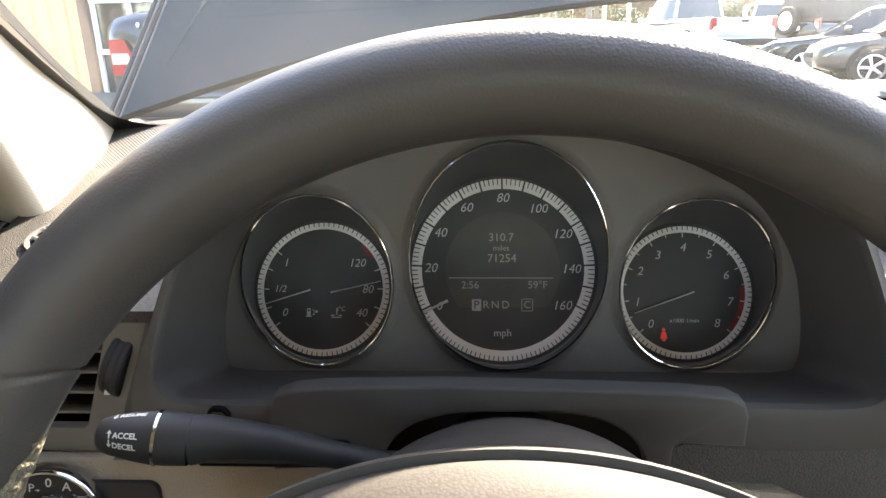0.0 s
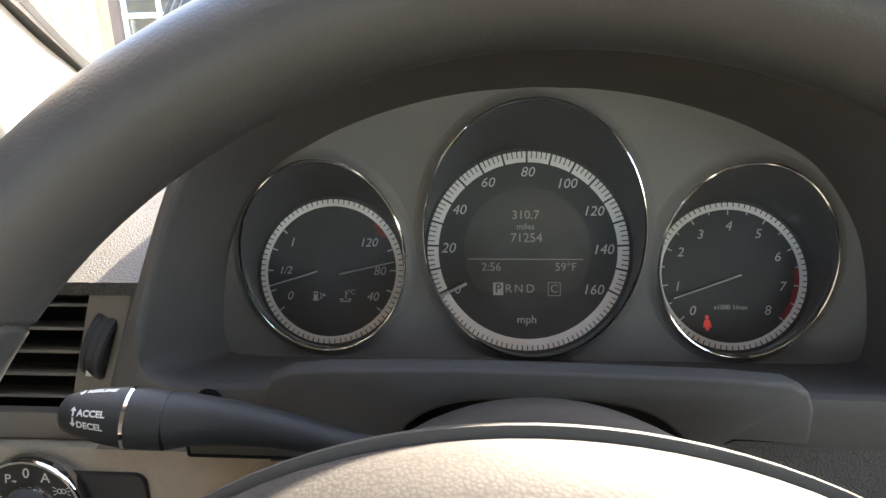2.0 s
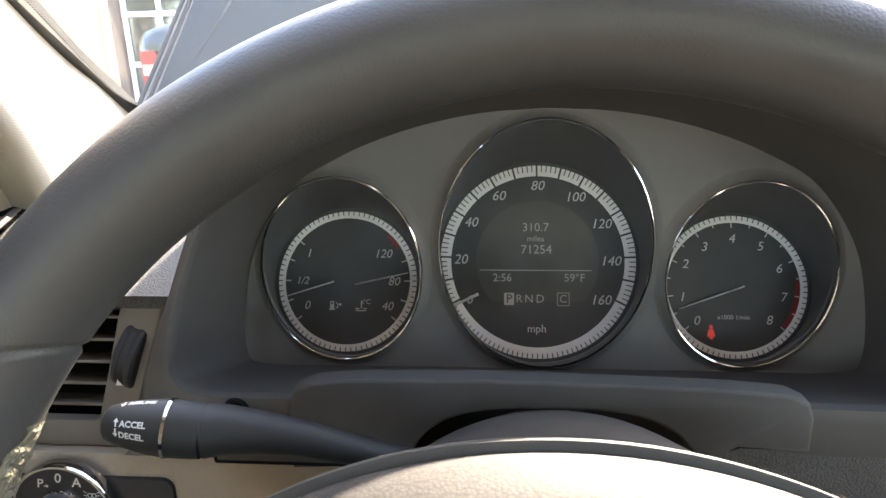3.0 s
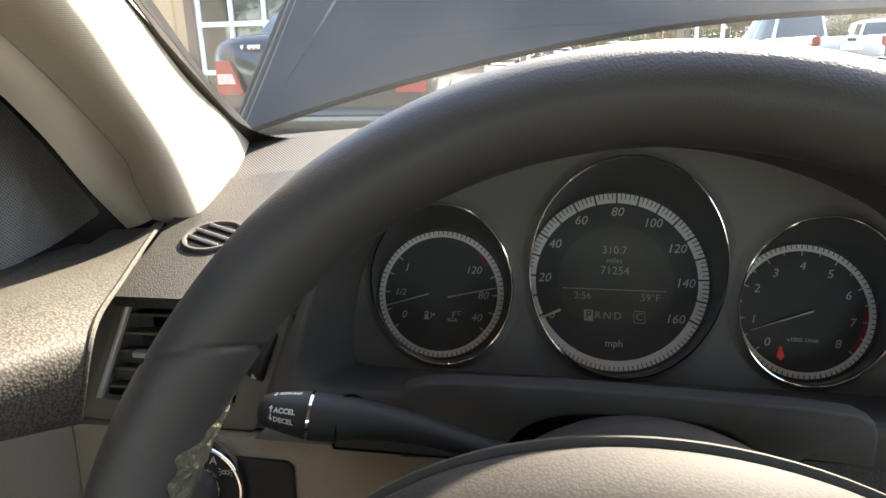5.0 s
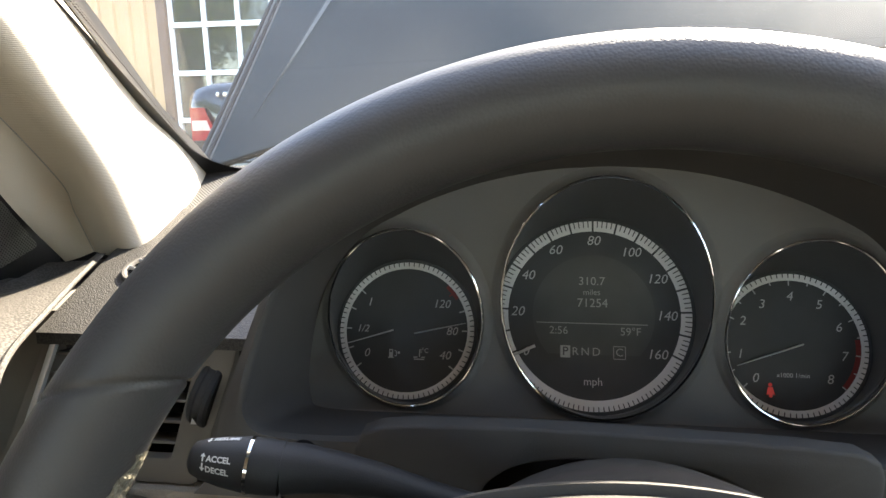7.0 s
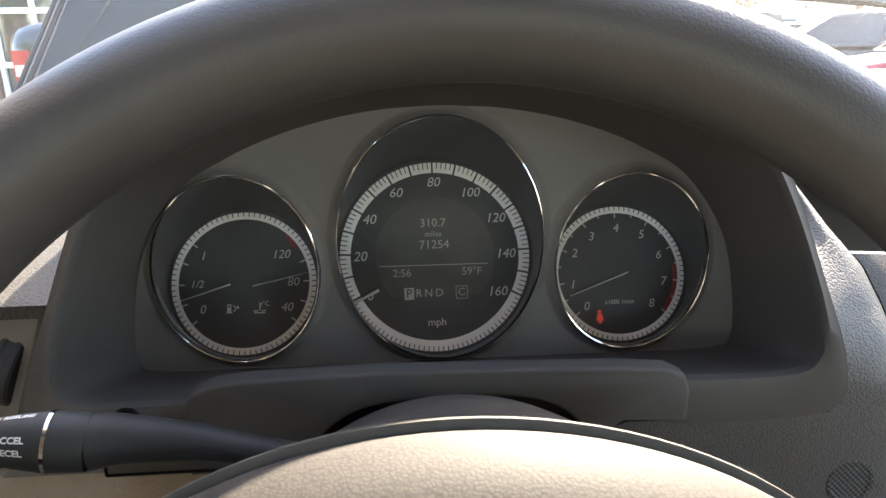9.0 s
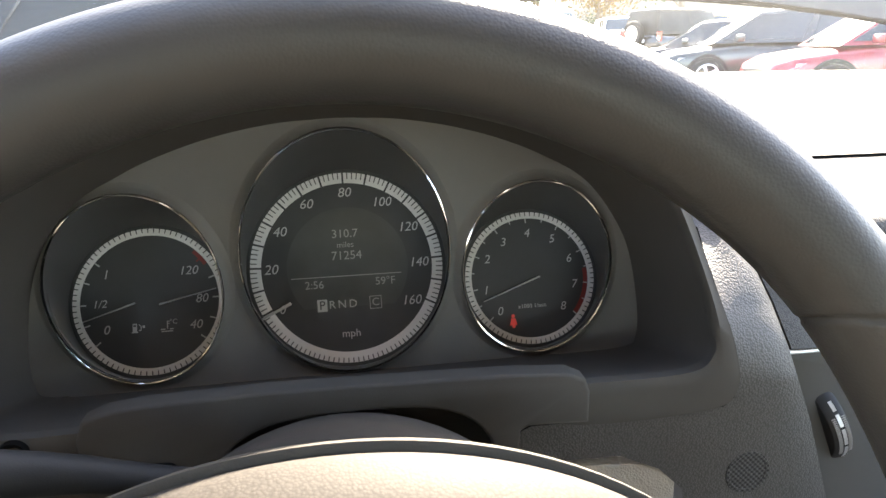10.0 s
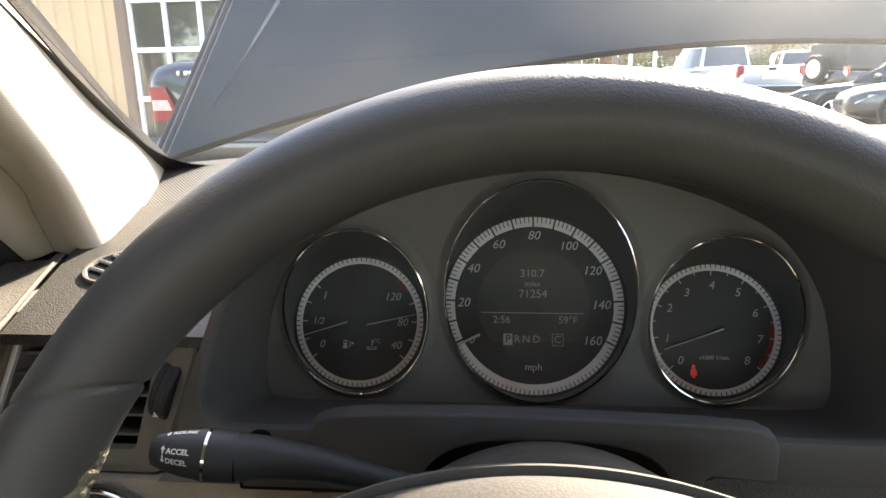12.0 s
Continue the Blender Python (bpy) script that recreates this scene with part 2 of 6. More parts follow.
def box(bm, c, s, bevel=0.0, turn=None, seg=2):
    r = bmesh.ops.create_cube(bm, size=1.0)
    vs = r["verts"]
    bmesh.ops.scale(bm, verts=vs, vec=s)
    if bevel:
        es = list({e for v in vs for e in v.link_edges})
        k = bmesh.ops.bevel(bm, geom=es, offset=bevel, segments=seg, affect="EDGES", profile=0.5)
        vs = list({v for f in k["faces"] for v in f.verts} | {v for v in vs if v.is_valid})
    m = Matrix.Translation(c) @ (turn or Matrix())
    bmesh.ops.transform(bm, matrix=m, verts=vs)
    return bm


def loft(bm, rings, closed=True, cap=True):
    """Skins a row of point rings of equal length."""
    rows = [[bm.verts.new(p) for p in r] for r in rings]
    n = len(rows[0])
    for a, b in zip(rows, rows[1:]):
        for i in range(n if closed else n - 1):
            j = (i + 1) % n
            bm.faces.new((a[i], a[j], b[j], b[i]))
    if closed and cap:
        bm.faces.new(rows[0][::-1])
        bm.faces.new(rows[-1])
    return rows


def tube(bm, pts, radius, n=10, closed=False, squash=1.0):
    """Sweeps a round section along points; radius may be one number or one for each point."""
    pts = [Vector(p) for p in pts]
    k = len(pts)
    rad = radius if isinstance(radius, (list, tuple)) else [radius] * k
    rings, side = [], None
    for i, p in enumerate(pts):
        a = pts[(i - 1) % k] if closed or i else p
        b = pts[(i + 1) % k] if closed or i < k - 1 else p
        d = (b - a).normalized()
        if side is None:
            side = d.cross(Vector((0, 0, 1)) if abs(d.z) < 0.9 else Vector((0, 1, 0))).normalized()
        side = (side - d * side.dot(d)).normalized()
        up = d.cross(side)
        rings.append([p + (side * math.cos(2 * math.pi * j / n) + up * squash * math.sin(2 * math.pi * j / n)) * rad[i] for j in range(n)])
    if closed:
        loft(bm, rings + [rings[0]], True, False)
    else:
        loft(bm, rings, True, True)
    return bm


def lathe(bm, m, profile, n=48, cap=False):
    """Turns (radius, height) pairs about the z axis of m."""
    rings = [[m @ Vector((r * math.cos(2 * math.pi * i / n), r * math.sin(2 * math.pi * i / n), h)) for i in range(n)] for r, h in profile]
    loft(bm, rings, True, cap)
    return bm


def slab(bm, m, outline, depth, bevel=0.0, holes=()):
    """A plate: a flat outline in the xy plane of m, depth thick towards -z, its front edge bevelled, with holes right through."""
    tmp = bmesh.new()
    es = []
    for loop in (outline, *holes):
        vs = [tmp.verts.new((x, y, 0)) for x, y in loop]
        es += [tmp.edges.new((vs[i], vs[(i + 1) % len(vs)])) for i in range(len(vs))]
    if holes:
        bmesh.ops.triangle_fill(tmp, use_beauty=True, use_dissolve=False, edges=es)
    else:
        tmp.faces.new(list(tmp.verts))
    bmesh.ops.recalc_face_normals(tmp, faces=tmp.faces)
    for f in tmp.faces:
        if f.normal.z < 0:
            f.normal_flip()
    front = list(tmp.faces)
    rim = [e for e in tmp.edges if len(e.link_faces) == 1]
    r = bmesh.ops.extrude_face_region(tmp, geom=front)
    back = [g for g in r["geom"] if isinstance(g, bmesh.types.BMVert)]
    bmesh.ops.translate(tmp, verts=back, vec=(0, 0, -depth))
    if bevel:
        tops = [e for e in rim if e.is_valid and all(abs(v.co.z) < 1e-7 for v in e.verts)]
        bmesh.ops.bevel(tmp, geom=tops, offset=bevel, segments=2, affect="EDGES", profile=0.6)
    bmesh.ops.transform(tmp, matrix=m, verts=tmp.verts)
    me = bpy.data.meshes.new("tmp")
    tmp.to_mesh(me)
    tmp.free()
    bm.from_mesh(me)
    bpy.data.meshes.remove(me)
    return bm


def skin(bm, fn, nu, nv, thick=0.0, down=(0, 0, -1)):
    """A sheet through fn(u, v), with u and v from 0 to 1; thick: how far a second sheet lies along down."""
    top = [[bm.verts.new(fn(i / nu, j / nv)) for j in range(nv + 1)] for i in range(nu + 1)]
    for i in range(nu):
        for j in range(nv):
            bm.faces.new((top[i][j], top[i + 1][j], top[i + 1][j + 1], top[i][j + 1]))
    if thick:
        d = Vector(down).normalized() * thick
        low = [[bm.verts.new(v.co + d) for v in row] for row in top]
        for i in range(nu):
            for j in range(nv):
                bm.faces.new((low[i][j], low[i][j + 1], low[i + 1][j + 1], low[i + 1][j]))
        for i in range(nu):
            bm.faces.new((top[i][0], low[i][0], low[i + 1][0], top[i + 1][0]))
            bm.faces.new((top[i][nv], top[i + 1][nv], low[i + 1][nv], low[i][nv]))
        for j in range(nv):
            bm.faces.new((top[0][j], top[0][j + 1], low[0][j + 1], low[0][j]))
            bm.faces.new((top[nu][j], low[nu][j], low[nu][j + 1], top[nu][j + 1]))
    return bm


def along(pts, u):
    """The point at share u of a polyline, smoothed (Catmull-Rom)."""
    k = len(pts) - 1
    s = min(max(u, 0.0), 1.0) * k
    i = min(int(s), k - 1)
    f = s - i
    p = [Vector(pts[min(max(j, 0), k)]) for j in (i - 1, i, i + 1, i + 2)]
    return 0.5 * ((2 * p[1]) + (p[2] - p[0]) * f + (2 * p[0] - 5 * p[1] + 4 * p[2] - p[3]) * f * f + (3 * p[1] - p[0] - 3 * p[2] + p[3]) * f ** 3)


def rounded(x0, y0, x1, y1, r, n=6):
    """The outline of a rectangle with round corners."""
    out = []
    for cx, cy, a in ((x1 - r, y1 - r, 0), (x0 + r, y1 - r, 90), (x0 + r, y0 + r, 180), (x1 - r, y0 + r, 270)):
        out += [(cx + r * math.cos(radians(a + 90 * i / n)), cy + r * math.sin(radians(a + 90 * i / n))) for i in range(n + 1)]
    return out


def round_corners(pts, r, n=5):
    """A polygon with its corners rounded; r: one radius or one for each corner."""
    out = []
    k = len(pts)
    for i in range(k):
        p, a, b = Vector(pts[i]), Vector(pts[i - 1]), Vector(pts[(i + 1) % k])
        q = r[i] if isinstance(r, (list, tuple)) else r
        da, db = (a - p), (b - p)
        c = min(q, da.length * 0.45, db.length * 0.45)
        s, e = p + da.normalized() * c, p + db.normalized() * c
        for j in range(n + 1):
            f = j / n
            w = s * (1 - f) ** 2 + p * 2 * f * (1 - f) + e * f * f
            out.append((w.x, w.y))
    return out


def oval(cx, cy, rx, ry, n=56, egg=0.0):
    """An ellipse; egg: how far its widest place lies below its middle, as a share of ry."""
    return [(cx + rx * math.cos(a) * (1 - egg * math.sin(a)), cy + ry * math.sin(a)) for a in (2 * math.pi * i / n for i in range(n))]


def writing(bm, body, size, m, slant=0.0, bold=0.0):
    """Letters in Blender's own font, centred on the origin of m, flat in its xy plane."""
    c = bpy.data.curves.new("letters", "FONT")
    c.body, c.size, c.shear, c.offset = body, size, slant, bold
    c.align_x, c.align_y = "CENTER", "CENTER"
    c.resolution_u = 3
    ob = bpy.data.objects.new("letters", c)
    me = bpy.data.meshes.new_from_object(ob)
    me.transform(m)
    bm.from_mesh(me)
    bpy.data.objects.remove(ob)
    bpy.data.curves.remove(c)
    bpy.data.meshes.remove(me)
    return bm


def bar(bm, m, x0, y0, x1, y1, w, h=0.0, w2=None):
    """A thin flat bar from one place to another in the xy plane of m, w wide, h above it."""
    a, b = Vector((x0, y0, h)), Vector((x1, y1, h))
    s = Vector((a.y - b.y, b.x - a.x, 0)).normalized() * 0.5
    w2 = w if w2 is None else w2
    vs = [bm.verts.new(m @ p) for p in (a - s * w, b - s * w2, b + s * w2, a + s * w)]
    bm.faces.new(vs)
    return bm


def annulus(bm, m, r0, r1, a0=0.0, a1=360.0, h=0.0, n=96):
    full = a1 - a0 >= 359.9
    k = max(2, int(n * (a1 - a0) / 360))
    rows = []
    for i in range(k if full else k + 1):
        a = radians(a0 + (a1 - a0) * i / k)
        rows.append([bm.verts.new(m @ Vector((r * math.cos(a), r * math.sin(a), h))) for r in (r0, r1)])
    for i in range(k):
        p, q = rows[i], rows[(i + 1) % len(rows)]
        bm.faces.new((p[0], p[1], q[1], q[0]))
    return bm

# ---- the interior of the car ----
MID = 0.36            # the car's middle line; the driver's own is at x = 0.038


def dash_z(y):
    return 1.0535 + 0.24 * (y - 0.372)


def glass_foot(x):
    return 0.605 - 0.215 * (x - MID) ** 2


def build_shell():
    """Plain closing surfaces, unseen and added to set the light inside: roof lining, rear wall, lower side walls,
    floor.
    """
    bm = bmesh.new()
    skin(bm, lambda u, v: Vector((-0.34 + 1.40 * u, 0.06 - 1.9 * v, 1.41 + 0.03 * math.sin(math.pi * u))), 12, 8, 0.03, (0, 0, 1))
    solo("ceiling", bm, BEIGE, "beige cloth roof lining of the car", "roof lining", kind="structure")
    # rear wall and upper sides, each with window openings sized for the fill light
    def windowed(name, m, outline, holes, label, pane_from):
        bm = bmesh.new()
        slab(bm, m, outline, 0.04, 0.003, holes)
        solo(name, bm, BEIGE, label, "side wall", kind="structure")
        for k, hole in enumerate(holes):
            bm = bmesh.new()
            bm.faces.new([bm.verts.new(m @ Vector((x, y, -0.02))) for x, y in hole])
            solo("window_%d" % (pane_from + k), bm, SIDE_GLASS, "clear car window glass", "window", kind="structure").visible_shadow = False
    windowed("wall_rear", basis((MID, -1.86, 0), (-1, 0, 0), (0, 0, 1)), [(-0.75, 0.27), (0.75, 0.27), (0.75, 1.43), (-0.75, 1.43)],
             [round_corners([(-0.56, 1.02), (0.56, 1.02), (0.48, 1.37), (-0.48, 1.37)], 0.05)], "plain beige rear end of the car with a window", 1)
    left, right = basis((-0.395, 0, 0), (0, -1, 0), (0, 0, 1)), basis((1.08, 0, 0), (0, 1, 0), (0, 0, 1))
    windowed("wall_left_upper", left, [(-0.02, 0.97), (1.85, 0.97), (1.85, 1.41), (-0.02, 1.41)],
             [round_corners([(0.24, 1.00), (0.52, 1.00), (0.50, 1.37), (0.24, 1.37)], 0.03), round_corners([(0.64, 1.00), (1.30, 1.00), (1.20, 1.37), (0.64, 1.37)], 0.03)], "plain beige side wall beside the driver's seat with windows", 2)
    windowed("wall_right_upper", right, [(-1.85, 0.97), (-0.95, 0.97), (-0.95, 1.41), (-1.85, 1.41)],
             [round_corners([(-1.40, 1.00), (-1.00, 1.00), (-1.00, 1.37), (-1.30, 1.37)], 0.03)], "plain beige side wall beside the rear seat with a window", 4)
    bm = bmesh.new()
    box(bm, (1.10, -0.6, 0.62), (0.06, 2.4, 0.72), 0.01)
    solo("wall_right", bm, BEIGE, "plain beige side wall below the window", "side wall", kind="structure")
    bm = bmesh.new()
    box(bm, (-0.42, -0.55, 0.61), (0.06, 2.6, 0.72), 0.01)
    solo("wall_left", bm, BEIGE, "plain beige side wall below the window", "side wall", kind="structure")
    bm = bmesh.new()
    box(bm, (MID, -0.5, 0.24), (1.5, 2.7, 0.04), 0.005)
    solo("floor", bm, CARPET, "grey-brown carpeted car floor", "floor", kind="structure")
    bm = bmesh.new()
    box(bm, (MID, 0.66, 0.62), (1.5, 0.04, 0.80), 0.005)
    solo("wall_front", bm, TRIM, "dark front bulkhead below the dashboard", "bulkhead", kind="structure")


build_shell()


def build_windscreen():
    ws = thing("windscreen", (MID, 0.6, 1.1), "clear curved windscreen with black dotted border", "windscreen")

    def at(u, v):
        x = MID + (u - 0.5) * 1.264
        a = Vector((x, glass_foot(x) + 0.006, dash_z(glass_foot(x)) - 0.002))
        b = Vector((MID + (x - MID) * 0.93, 0.05 - 0.05 * (2 * u - 1) ** 2, 1.405))
        return a.lerp(b, v) + Vector((0, 0, 0.012 * math.sin(math.pi * v)))
    bm = bmesh.new()
    skin(bm, at, 24, 12)
    g = part("pane", bm, GLASS, ws, "clear windscreen glass")
    if g.data.polygons[0].normal.y > 0:
        g.data.flip_normals()
    g.visible_shadow = False
    # black border: sides, foot and top, with round inner corners
    curve = [((1 - f) ** 2 * 0.0075 + 2 * f * (1 - f) * 0.0060 + f * f * 0.06, (1 - f) ** 2 * 0.11 + 2 * f * (1 - f) * 0.004 + f * f * 0.009) for f in (i / 12 for i in range(13))]
    inner = [(0.010, 0.985), (0.5, 0.985), (0.990, 0.985)] + [(1 - p, q) for p, q in curve] + [(1 - 0.06 - 0.88 * i / 20, 0.009) for i in range(1, 20)] + curve[::-1]
    bm = bmesh.new()
    n = len(inner)
    lift = Vector((0, -0.002, -0.003))
    outer = []
    for u, v in inner:
        du, dv = min(u, 1 - u), min(v, 1 - v)
        if du / 0.5 < dv / 0.5:
            outer.append((-0.02 if u < 0.5 else 1.02, v))
        else:
            outer.append((u, 0.0 if v < 0.5 else 1.0))
    va = [bm.verts.new(at(*p) + lift) for p in inner]
    vb = [bm.verts.new(at(*p) + lift) for p in outer]
    for i in range(n):
        j = (i + 1) % n
        bm.faces.new((va[i], va[j], vb[j], vb[i]))
    for c in ((0, 0), (1, 0), (0, 1), (1, 1)):
        k = min(range(n), key=lambda i: (outer[i][0] - c[0]) ** 2 + (outer[i][1] - c[1]) ** 2)
        vb[k].co = at(*c) + lift
    part("border", bm, FRIT, ws, "black ceramic border")
    # printed dots along the inner edge of the border
    bm = bmesh.new()
    for i in range(n):
        p, q = inner[i], inner[(i + 1) % n]
        a, b = at(*p), at(*q)
        count = max(1, int((b - a).length / 0.0021))
        for k in range(count):
            f = k / count
            u, v = p[0] + (q[0] - p[0]) * f, p[1] + (q[1] - p[1]) * f
            for row, rad in ((0.0008, 0.0007), (0.0024, 0.0004)):
                uu = u + (row / 1.264 if u < 0.06 else (-row / 1.264 if u > 0.94 else 0.0))
                vv = v + (row / 0.64 if v < 0.18 and 0.0078 < u < 0.9922 else (-row / 0.64 if v > 0.9 else 0.0))
                c = at(uu, vv) + lift
                ex, ey = (at(uu + 0.001, vv) - at(uu, vv)).normalized(), (at(uu, vv + 0.001) - at(uu, vv)).normalized()
                bm.faces.new([bm.verts.new(c + ex * rad * math.cos(t) + ey * rad * math.sin(t)) for t in (math.pi * j / 3 for j in range(6))])
    tagged(part("dot_print", bm, FRIT, ws, "fine black printed dots"), kind="stuff")
    # rubber lip where the glass meets the dash
    bm = bmesh.new()
    tube(bm, [at(i / 30, 0.0) + Vector((0, -0.003, 0.0)) for i in range(31)], 0.0022, 8)
    part("rubber_lip", bm, BLACK, ws, "black rubber lip")


build_windscreen()


# -- dashboard --
def build_dashboard():
    d = thing("dashboard", (MID, 0.38, 0.9), "grey-brown grained dashboard with charcoal trim", "dashboard")

    def pad_sheet(x_from, x_to, y_from, roll):
        """A stretch of the top skin; roll: with its near edge turned down."""
        def fn(u, v):
            x = x_from + (x_to - x_from) * u
            edge = glass_foot(x) - 0.075
            left = max(0.0, 1 - (x + 0.262) * 20)
            if roll and v < 0.3:
                a = v / 0.3 * math.pi / 2
                y, z = y_from + 0.02 * (1 - math.cos(a)), 0.985 + (dash_z(y_from + 0.02) - 0.985) * math.sin(a)
                return Vector((x + 0.020 * left, y, z))
            k = (v - 0.3) / 0.7 if roll else v
            y0 = y_from + (0.02 if roll else 0.0)
            y = y0 + (edge - y0) * k
            inset = 0.020 + (0.004 - 0.020) * min(1.0, (y - 0.29) / 0.09) + 0.006 * max(0.0, (y - 0.38) / 0.06)
            return Vector((x + inset * left, y, dash_z(y)))
        bm = bmesh.new()
        skin(bm, fn, max(6, int((x_to - x_from) * 60)), 20, 0.006)
        part("top_pad", bm, DASH, d, "grained grey-brown top skin")
    pad_sheet(-0.262, -0.1325, 0.2895, False)
    pad_sheet(-0.1325, 0.205, 0.440, False)
    pad_sheet(0.205, 0.310, 0.40, False)
    pad_sheet(0.310, 0.982, 0.318, True)
    bm = bmesh.new()
    box(bm, (-0.278, 0.352, 0.8945), (0.07, 0.084, 0.289), 0.004)
    part("end_cap", bm, VENT_FRAME, d, "grey-brown end of the dashboard")

    def strip(u, v):
        x = -0.262 + 1.244 * u
        e = glass_foot(x)
        y = e - 0.0735 + 0.077 * v
        return Vector((x - 0.006 + 0.012 * (1 - v) * max(0, 1 - u * 20), y, dash_z(y) - 0.0015 + 0.004 * v * v))
    bm = bmesh.new()
    skin(bm, strip, 60, 6, 0.006)
    part("defroster_strip", bm, STRIP, d, "perforated defroster strip")

    # cowl over the instruments, and the frame round their recess
    def loop(half, y_of, n=72, mid=0.039):
        """A closed loop from half a profile of (half width, height), foot first."""
        pts = [along([Vector((a, b, 0)) for a, b in half], i / n) for i in range(n + 1)]
        right = [Vector((mid + p.x, y_of(p.y), p.y)) for p in pts]
        left = [Vector((mid - p.x, y_of(p.y), p.y)) for p in reversed(pts[:-1])]
        return right + left
    face_half = [(0.0, 0.972), (0.08, 0.972), (0.10, 0.972), (0.152, 0.9725), (0.162, 0.980), (0.160, 1.008), (0.151, 1.040), (0.130, 1.070), (0.104, 1.0860), (0.078, 1.0965), (0.052, 1.1035), (0.026, 1.1075), (0.0, 1.1085)]
    lip_half = [(0.0, 0.9875), (0.08, 0.9875), (0.10, 0.9875), (0.158, 0.9875), (0.1722, 0.996), (0.1705, 1.012), (0.163, 1.036), (0.148, 1.070), (0.132, 1.094), (0.105, 1.114), (0.075, 1.128), (0.04, 1.136), (0.0, 1.138)]
    out_half = [(0.0, 0.9863), (0.08, 0.9863), (0.10, 0.9648), (0.172, 0.9640), (0.1888, 0.974), (0.1850, 0.998), (0.1725, 1.029), (0.154, 1.072), (0.1375, 1.102), (0.110, 1.125), (0.078, 1.140), (0.042, 1.148), (0.0, 1.150)]

    def face_y(z):
        return 0.3465 + 0.035 * (z - 1.02)

    def lip_y(z):
        return 0.284 + 0.06 * max(0, z - 1.0)
    f = loop(face_half, face_y)
    li = loop(lip_half, lambda z: lip_y(z) + 0.004)
    lip = loop(lip_half, lip_y)
    grown = [p + (q - p) * 0.22 for p, q in zip(lip, loop(out_half, lip_y))]
    out = [p + Vector((0, 0.001, 0)) for p in loop(out_half, lip_y)]
    back = [p + Vector((0, 0.02, 0)) for p in out]
    bm = bmesh.new()
    loft(bm, [f, [a.lerp(b, 0.5) for a, b in zip(f, li)], li], True, False)
    part("recess_wall", bm, TRIM_SHADED, d, "charcoal wall of the instrument recess", 60)
    bm = bmesh.new()
    loft(bm, [li, [p + Vector((0, -0.0015, 0)) for p in lip], [p + Vector((0, -0.003, 0)) for p in grown], [p.lerp(q, 0.12) for p, q in zip(out, grown)], out, back], True, False)
    part("recess_frame", bm, RECESS_FRONT, d, "satin charcoal frame round the instruments", 60)
    # cowl: from the frame's upper edge forward and down to the dash top
    bm = bmesh.new()
    arc = [p for p in out if p.z > 1.0]
    arc = sorted(arc, key=lambda p: p.x)

    def cowl(u, v):
        i = u * (len(arc) - 1)
        a = arc[int(i)].lerp(arc[min(int(i) + 1, len(arc) - 1)], i - int(i))
        y = 0.32 + (0.46 - 0.32) * v
        fall = v * v
        x = 0.039 + (a.x - 0.039) * (1 + 0.35 * fall)
        # left side is bulged so that it shades the top pad
        side = min(1.0, max(0.0, (1.14 - a.z) / 0.05)) if u < 0.5 else 0.0
        z = a.z + (dash_z(y) - 0.012 - a.z) * fall + 0.020 * side * math.sin(math.pi * min(1.0, v * 1.6)) * (v < 0.62) if v > 0 else a.z
        return Vector((x, y if v > 0 else a.y + 0.004, z))
    skin(bm, cowl, 60, 8)
    part("cowl", bm, DASH, d, "grained cowl over the instruments")

    # flank and knee cover: one skin that falls from the cowl beside the frame and sweeps left below it
    def line(rows, z):
        """x at height z along rows of (z, x) that run downwards."""
        if z >= rows[0][0]:
            return rows[0][1]
        for (z0, x0), (z1, x1) in zip(rows, rows[1:]):
            if z >= z1:
                return x0 + (x1 - x0) * (z0 - z) / (z0 - z1)
        return rows[-1][1]
    frame_edge = [(1.112, 0.160), (1.085, 0.182), (1.060, 0.1975), (1.029, 0.2105), (0.998, 0.2230), (0.980, 0.2272), (0.970, 0.2265), (0.9655, 0.2215)]
    seam_edge = [(1.112, 0.165), (1.085, 0.189), (1.0588, 0.2105), (1.0401, 0.2282), (1.0193, 0.2407), (0.995, 0.2533), (0.9752, 0.2619), (0.9504, 0.2725), (0.9021, 0.2895), (0.865, 0.300)]
    knee_edge = [(0.9655, 0.122), (0.9635, 0.1165), (0.960, 0.1150), (0.944, 0.1150), (0.9424, 0.168), (0.932, 0.190), (0.918, 0.204), (0.865, 0.212)]
    cam_eye = Vector((0.043, 0.022, 1.141))

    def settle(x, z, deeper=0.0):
        """Pushes the skin away along rays from the camera's eye, to keep its outline in that view: back towards the
        cowl, and round at the seam.
        """
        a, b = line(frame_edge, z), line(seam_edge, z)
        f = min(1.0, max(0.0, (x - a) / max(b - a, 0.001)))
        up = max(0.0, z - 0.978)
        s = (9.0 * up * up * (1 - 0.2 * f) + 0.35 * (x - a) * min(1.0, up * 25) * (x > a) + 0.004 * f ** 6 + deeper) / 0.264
        return cam_eye + (Vector((x, 0.2862, z)) - cam_eye) * (1 + s)
    bm = bmesh.new()
    zs = [1.112 - 0.0028 * k for k in range(52)] + [0.9680, 0.9655]
    zs += [0.9645, 0.9635, 0.962, 0.960, 0.955, 0.950, 0.9445, 0.9440, 0.9424, 0.938, 0.932, 0.925, 0.918, 0.905, 0.89, 0.875, 0.865]
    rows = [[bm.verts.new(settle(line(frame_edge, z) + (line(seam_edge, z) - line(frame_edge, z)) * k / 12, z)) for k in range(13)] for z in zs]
    for p, q in zip(rows, rows[1:]):
        for k in range(12):
            bm.faces.new((p[k], p[k + 1], q[k + 1], q[k]))
    low = [(z, r) for z, r in zip(zs, rows) if z <= 0.9656]
